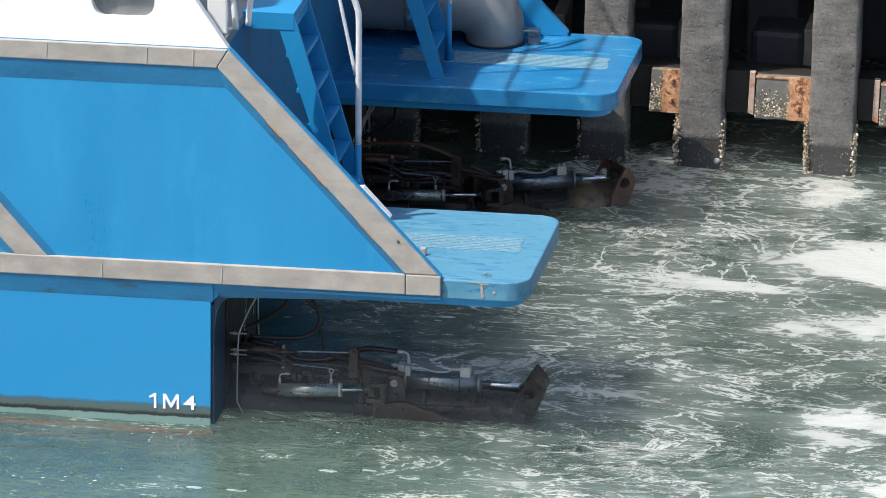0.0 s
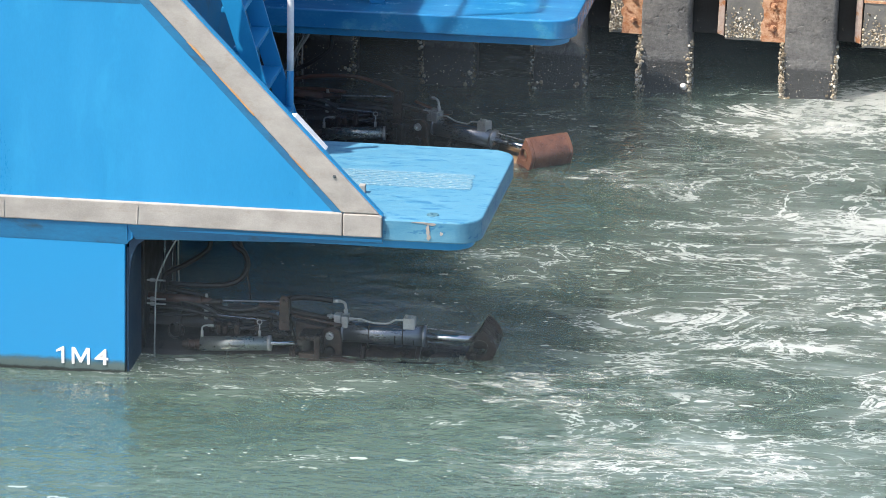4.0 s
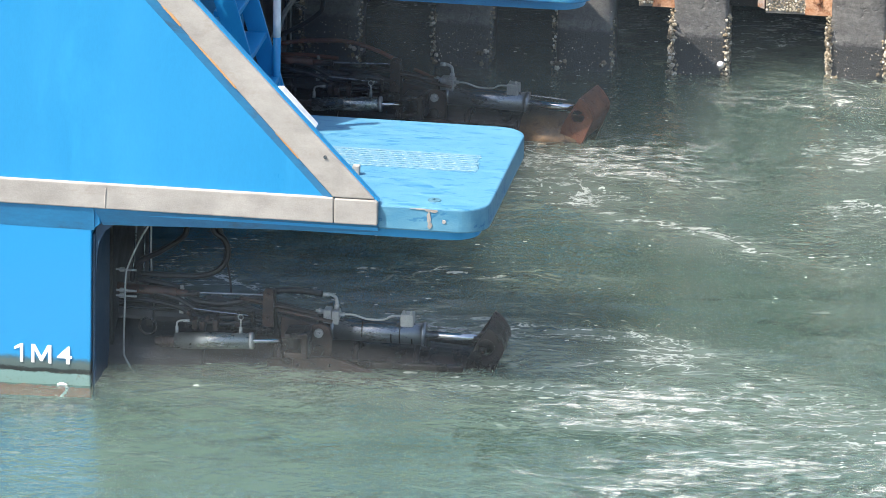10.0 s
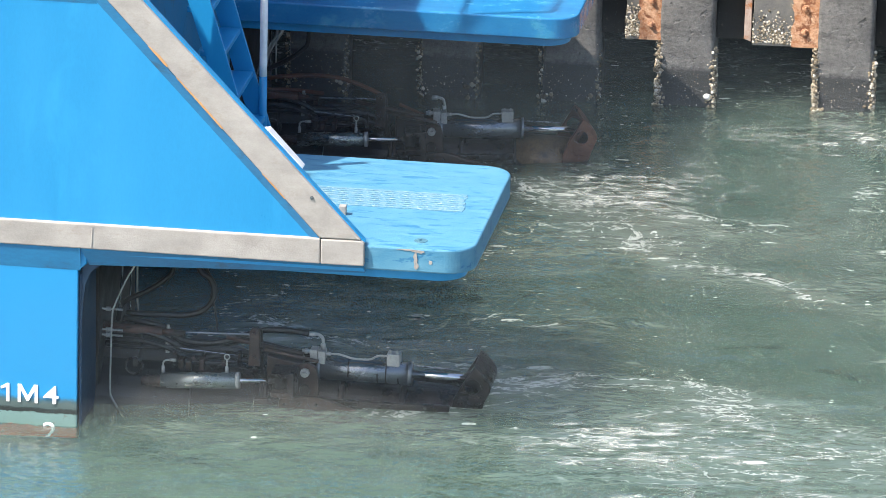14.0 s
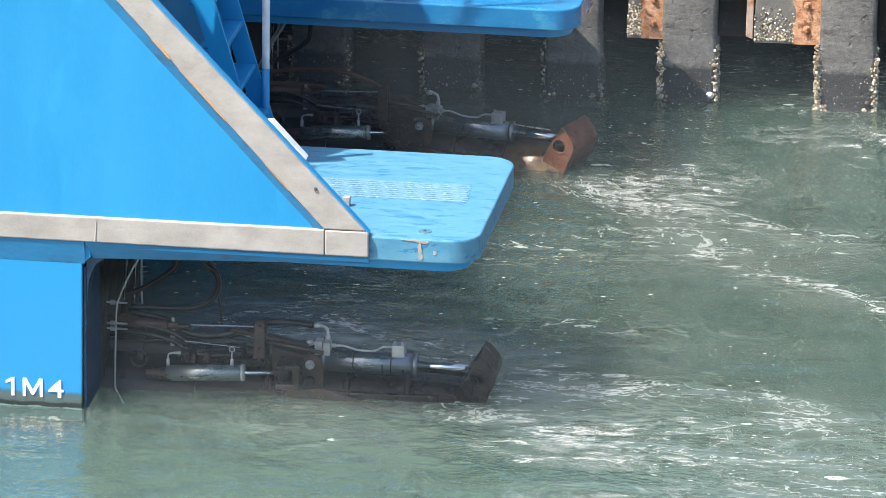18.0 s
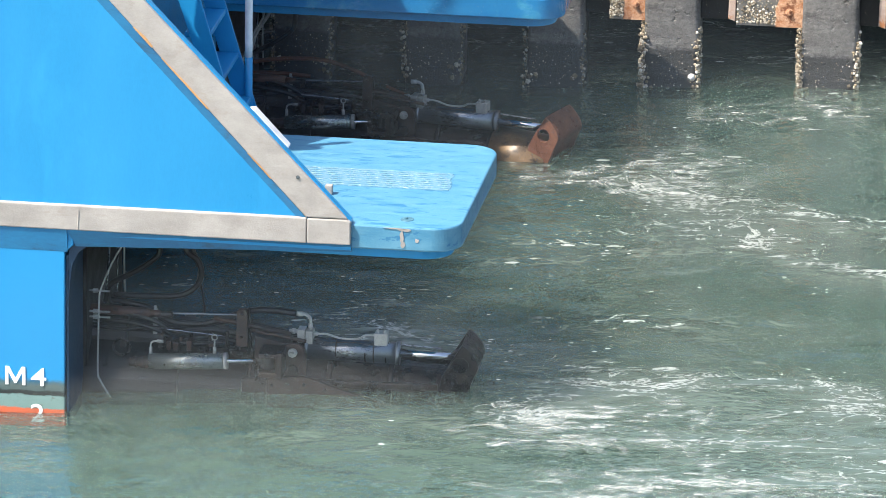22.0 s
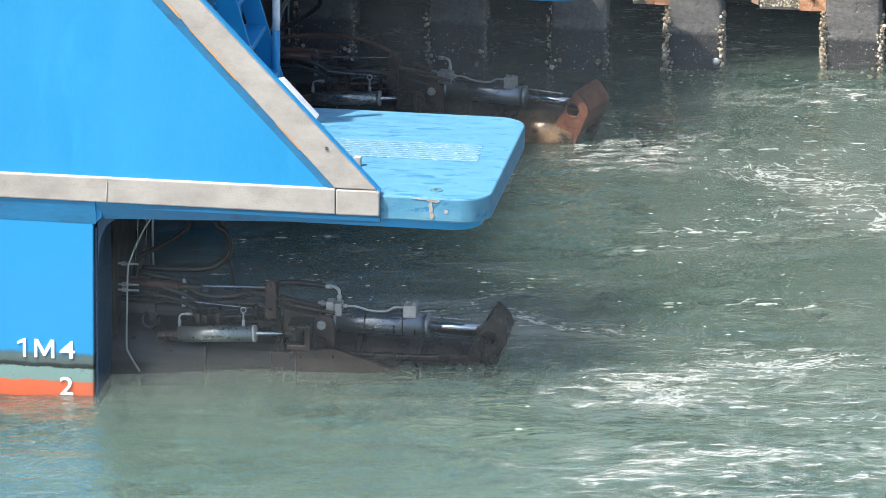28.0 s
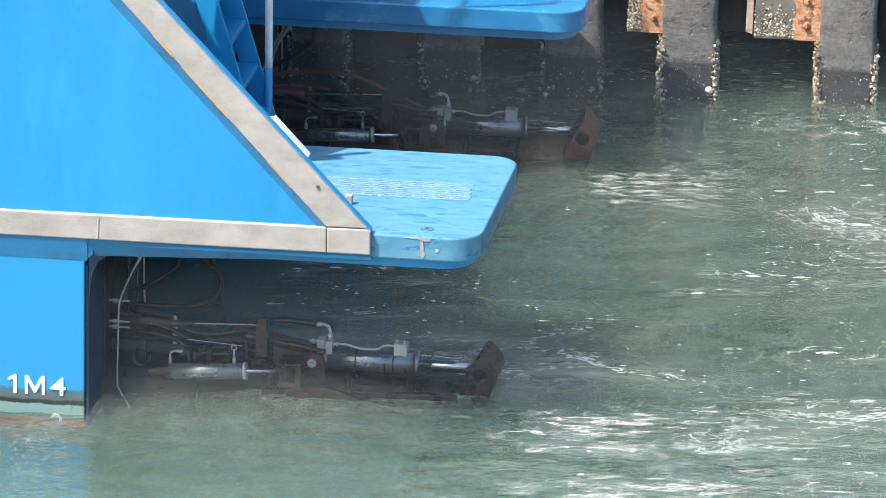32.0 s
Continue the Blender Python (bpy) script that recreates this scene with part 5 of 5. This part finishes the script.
    rod(bm, (0.985, y - 0.014, zb - 0.004), (0.985, y + 0.03, zb - 0.004), 0.034, seg=16)
    rod(bm, (0.985, y - 0.016, zb - 0.004), (0.985, y + 0.05, zb - 0.004), 0.012, seg=12)
    part("rod_eye", bm, DARK, noz)
    return noz, bucket


jet_housing(0.0, True)
far_slide = jet_housing(4.4, False)
near_nozzle, near_bucket = nozzle(0.0, True)
far_nozzle, far_bucket = nozzle(4.4, False)


# ---------- froth on the water ----------
def froth_patch(x, y, a, b):
    """A thin uneven sheet of froth, a long and b across."""
    n, m = 40, 20
    bm = B()
    grid = [[bm.verts.new((a * (2 * i / n - 1), b * (2 * j / m - 1), 0.006 * noise.noise((x + 4 * a * i / n, y + 4 * b * j / m, 0)))) for j in range(m + 1)] for i in range(n + 1)]
    for i in range(n):
        for j in range(m):
            bm.faces.new((grid[i][j], grid[i + 1][j], grid[i + 1][j + 1], grid[i][j + 1]))
    ob = link("froth_patch", bm, FROTH, None, "", True)
    ob.location = (x, y, 0.014)
    return tagged(ob, "patch of broken white froth floating on the water", "foam", "froth patches", "stuff")


FROTHS = [(froth_patch(*f), f[0], f[1]) for f in ((1.15, 4.5, 0.75, 0.75), (1.9, 5.7, 0.9, 0.4), (0.75, 4.4, 0.3, 0.3),
                                                   (1.7, 0.0, 1.3, 0.6), (1.9, -1.2, 1.4, 0.8))]


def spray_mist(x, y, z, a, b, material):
    """A faint upright sheet of spray and painted haze, gently bowed."""
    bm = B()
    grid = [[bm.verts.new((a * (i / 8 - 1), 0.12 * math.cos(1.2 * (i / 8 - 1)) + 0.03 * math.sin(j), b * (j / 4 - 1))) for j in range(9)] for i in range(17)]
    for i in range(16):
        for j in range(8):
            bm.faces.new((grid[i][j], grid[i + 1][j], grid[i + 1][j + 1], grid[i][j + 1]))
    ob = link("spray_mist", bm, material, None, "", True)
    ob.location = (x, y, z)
    return tagged(ob, "faint grey sheet of spray mist and added haze by the jets", "mist", "spray mist", "stuff")


# haze sheets added over the darks by both jets, with low spray
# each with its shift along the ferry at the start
HAZE_SHEETS = [(spray_mist(*f[:6]), f[0], f[1], f[2], f[6]) for f in (
    (-0.5, -0.45, 0.28, 2.1, 0.68, HAZE, 0), (-0.5, 0.05, 0.22, 1.9, 0.55, HAZE, 0),
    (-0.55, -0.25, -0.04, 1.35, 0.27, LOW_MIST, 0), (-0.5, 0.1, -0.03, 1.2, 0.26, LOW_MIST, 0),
    (0.6, 1.95, 0.6, 3.8, 1.15, FAR_HAZE, 2.8), (0.5, 2.3, 0.6, 3.7, 1.15, FAR_HAZE, 3.0),
    (0.7, 2.65, 0.58, 3.8, 1.1, FAR_HAZE, 2.7), (0.6, 3.0, 0.55, 3.6, 1.05, FAR_HAZE, 2.9))]


# ---------- movement ----------
STEER = [(0, -27), (0.5, -27), (1, -24), (1.5, -14), (2, 0), (2.3, 12), (2.6, 18), (3, 25), (3.5, 37), (4.5, 34), (5.5, 14), (6, 0), (6.5, -12), (7, -20),
         (7.5, -25), (8, -27), (8.5, -27), (9, -24), (9.5, -6), (10, 9), (10.5, 22), (11, 32), (11.5, 38), (12, 34), (12.5, 24), (13, 10), (13.5, -2),
         (14, -12), (14.5, -23), (15.5, -24), (16.5, -18), (17, -12), (17.5, 0), (18, 14), (18.5, 24), (19, 33), (19.5, 34), (20, 26), (20.5, 18), (21, 16),
         (22, 14), (23, 16), (26.5, 13), (27.5, 16), (28, 12), (28.5, 3), (29, -2), (30, 1), (32, -3)]

# swell (time, height at the near hull's corner, height at the near bucket)
SWELL = [(0, -0.06, -0.055), (0.5, -0.02, 0.01), (1, 0.0, 0.05), (1.5, -0.02, 0.0), (2, -0.005, -0.04), (2.5, -0.15, -0.07), (3, -0.14, -0.04),
         (3.5, -0.01, 0.03), (4.5, -0.02, 0.04), (5.5, 0.05, 0.09), (6, 0.075, 0.105), (7, 0.02, 0.0), (8, -0.06, -0.03), (9, -0.02, 0.05),
         (10, -0.012, 0.05), (11, -0.07, -0.02), (12, 0.015, -0.015), (13, -0.08, -0.025), (14, -0.04, 0.01), (16.5, -0.02, 0.02),
         (17, -0.03, 0.025), (18, 0.075, 0.04), (19, -0.115, -0.07), (20, 0.05, 0.075), (21, -0.12, -0.035), (22, -0.085, 0.0), (23, -0.07, -0.02),
         (24, -0.045, 0.04), (26, -0.03, 0.0), (27, -0.022, -0.01), (28, -0.035, 0.085), (29, -0.048, -0.06), (30, -0.02, -0.05),
         (31, -0.075, 0.06), (32, -0.018, 0.05)]


def drift(t):
    """How far the water has carried its foam; the old wash clears off after the first seconds."""
    if t < 3.5:
        return 0.26 * t, -0.03 * t
    if t < 5.5:
        return 0.91 + 1.445 * (t - 3.5), -0.105 - 0.1 * (t - 3.5)
    return 3.8 + 0.098 * (t - 5.5), -0.305 - 0.034 * (t - 5.5)


# height of the swell along the wharf where it is not nil
FAR_SWELL = {3: 0.03, 19: 0.03, 5.5: 0.04, 6: 0.06, 7: 0.03, 13: 0.01, 23: 0.02, 24: 0.03, 28: 0.02, 29: 0.03}


def sea(t, hull, bucket, x, y):
    """Height of the mean water at a place and its slopes along x and y."""
    along = 0.9 * (bucket - hull) / 2.0
    across = (FAR_SWELL.get(t, 0.0) - hull - 3.0 * along) / 6.3
    return hull + along * (x + 1.5) + across * y, along, across


def motions():
    walk(ferry, [
        (0, pose(0.0858, 0.0008, 0.0461, 0.051, -0.861, 0)), (0.5, pose(0.0967, 0.0001, 0.0666, 0.008, -1.005, 0)),
        (1, pose(0.0910, -0.0097, 0.0804, -0.626, -0.993, 0)), (1.5, pose(0.0896, -0.0142, 0.0883, -0.923, -0.954, 0)),
        (2, pose(0.1131, -0.0057, 0.0976, -0.366, -0.852, 0)), (2.5, pose(0.0963, 0.0085, 0.0889, 0.534, -0.876, 0)),
        (3, pose(0.1024, 0.0096, 0.0558, 0.601, -0.765, 0)), (3.5, pose(0.1067, -0.0084, 0.0290, -0.544, -0.898, 0)),
        (5.5, pose(0.0255, -0.0054, 0.1261, -0.347, 0.548, 0)), (6, pose(0.0327, -0.0067, 0.1682, -0.434, 0.514, 0)),
        (6.5, pose(0.0264, -0.0040, 0.1924, -0.259, 0.644, 0)), (7, pose(0.0110, 0.0020, 0.1726, 0.127, 0.690, 0)),
        (7.5, pose(-0.0074, 0.0035, 0.1233, 0.222, 0.712, 0)), (8, pose(-0.0144, 0.0034, 0.0608, 0.213, 0.494, 0)),
        (8.5, pose(-0.0098, 0.0018, 0.0070, 0.114, 0.119, 0)), (9, pose(-0.0000, -0.0000, 0.0000, -0.000, 0.000, 0)),
        (9.5, pose(0.0099, -0.0014, 0.0314, -0.092, 0.055, 0)), (10, pose(0.0161, -0.0020, 0.0688, -0.126, 0.117, 0)),
        (10.5, pose(0.0271, 0.0007, 0.0968, 0.045, 0.121, 0)), (11, pose(0.0279, 0.0042, 0.1180, 0.269, 0.316, 0)),
        (11.5, pose(0.0215, 0.0042, 0.1242, 0.264, 0.620, 0)), (12, pose(0.0123, -0.0004, 0.1145, -0.024, 0.771, 0)),
        (12.5, pose(-0.0027, -0.0043, 0.0845, -0.278, 0.969, 0)), (13, pose(-0.0070, -0.0043, 0.0483, -0.275, 0.877, 0)),
        (13.5, pose(-0.0008, 0.0006, 0.0298, 0.036, 0.672, 0)), (14, pose(0.0073, 0.0022, 0.0329, 0.141, 0.480, 0)),
        (14.5, pose(0.0140, 0.0031, 0.0523, 0.199, 0.454, 0)), (16.5, pose(0.0355, -0.0049, 0.1543, -0.312, 0.594, 0)),
        (17, pose(0.0334, -0.0093, 0.1775, -0.598, 0.504, 0)), (17.5, pose(0.0183, -0.0067, 0.1498, -0.428, 0.669, 0)),
        (18, pose(0.0037, 0.0009, 0.0923, 0.060, 0.659, 0)), (18.5, pose(-0.0078, 0.0085, 0.0364, 0.535, 0.608, 0)),
        (19, pose(-0.0117, 0.0088, 0.0407, 0.553, 0.697, 0)), (19.5, pose(-0.0114, 0.0063, 0.0561, 0.400, 0.738, 0)),
        (20, pose(0.0007, 0.0017, 0.0559, 0.109, 0.414, 0)), (20.5, pose(0.0092, -0.0033, 0.0559, -0.209, 0.171, 0)),
        (21, pose(0.0177, -0.0069, 0.0571, -0.442, -0.135, 0)), (21.5, pose(0.0236, -0.0051, 0.0494, -0.330, -0.182, 0)),
        (22, pose(0.0247, -0.0003, 0.0398, -0.017, 0.003, 0)), (22.5, pose(0.0281, 0.0049, 0.0461, 0.308, 0.233, 0)),
        (23, pose(0.0322, 0.0060, 0.0721, 0.379, 0.441, 0)), (23.5, pose(0.0358, 0.0039, 0.1091, 0.246, 0.498, 0)),
        (24, pose(0.0353, 0.0009, 0.1449, 0.059, 0.725, 0)), (24.5, pose(0.0447, 0.0003, 0.1648, 0.019, 0.530, 0)),
        (26.5, pose(0.0178, 0.0001, 0.0077, 0.009, 0.310, 0)), (27, pose(0.0198, 0.0000, 0.0155, 0.003, 0.227, 0)),
        (27.5, pose(0.0305, -0.0022, 0.0692, -0.144, 0.214, 0)), (28, pose(0.0370, -0.0047, 0.1297, -0.301, 0.338, 0)),
        (28.5, pose(0.0431, -0.0036, 0.1541, -0.229, 0.523, 0)), (29, pose(0.0390, -0.0010, 0.1438, -0.063, 0.821, 0)),
        (29.5, pose(0.0426, 0.0035, 0.1044, 0.221, 0.786, 0)), (30, pose(0.0410, 0.0062, 0.0605, 0.391, 0.618, 0)),
        (30.5, pose(0.0392, 0.0069, 0.0400, 0.434, 0.532, 0)), (31, pose(0.0386, 0.0046, 0.0182, 0.289, 0.335, 0)),
        (31.5, pose(0.0341, -0.0001, 0.0215, -0.009, 0.224, 0)), (32, pose(0.0371, -0.0040, 0.0574, -0.257, 0.046, 0)),
    ])
    walk(far_nozzle, [(t, pose(-0.5, 5.05, 0, 0, 0, -0.82 * a)) for t, a in STEER])
    for ob in far_slide:
        walk(ob, [(t, pose(-0.0034 * a, 0, -0.00025 * a)) for t, a in STEER])
    walk(far_bucket, [(t, pose(1.0, 0, 0, 0, 0, -0.6 * a)) for t, a in STEER])
    rows = []
    for t, hull, bucket in SWELL:
        x, y = drift(t)
        z, along, across = sea(t, hull, bucket, x, y)
        rows.append((t, pose(x, y, z, math.degrees(across), -math.degrees(along))))
    walk(water, rows)
    for k, (ob, x, y) in enumerate(FROTHS):
        rows = []
        for t, hull, bucket in SWELL:
            xx, yy = x + 0.18 * math.sin(0.4 * t + k), y + 0.06 * math.sin(0.55 * t + 2 * k)
            z, along, across = sea(t, hull, bucket, xx, yy)
            rows.append((t, pose(xx, yy, z + 0.012, math.degrees(across), -math.degrees(along), 5 * math.sin(0.3 * t + k))))
        walk(ob, rows)
    for k, (ob, x, y, z, shift) in enumerate(HAZE_SHEETS):
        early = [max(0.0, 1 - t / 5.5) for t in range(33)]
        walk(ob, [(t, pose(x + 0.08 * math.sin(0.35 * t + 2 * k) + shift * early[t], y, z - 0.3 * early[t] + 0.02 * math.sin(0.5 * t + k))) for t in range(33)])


motions()
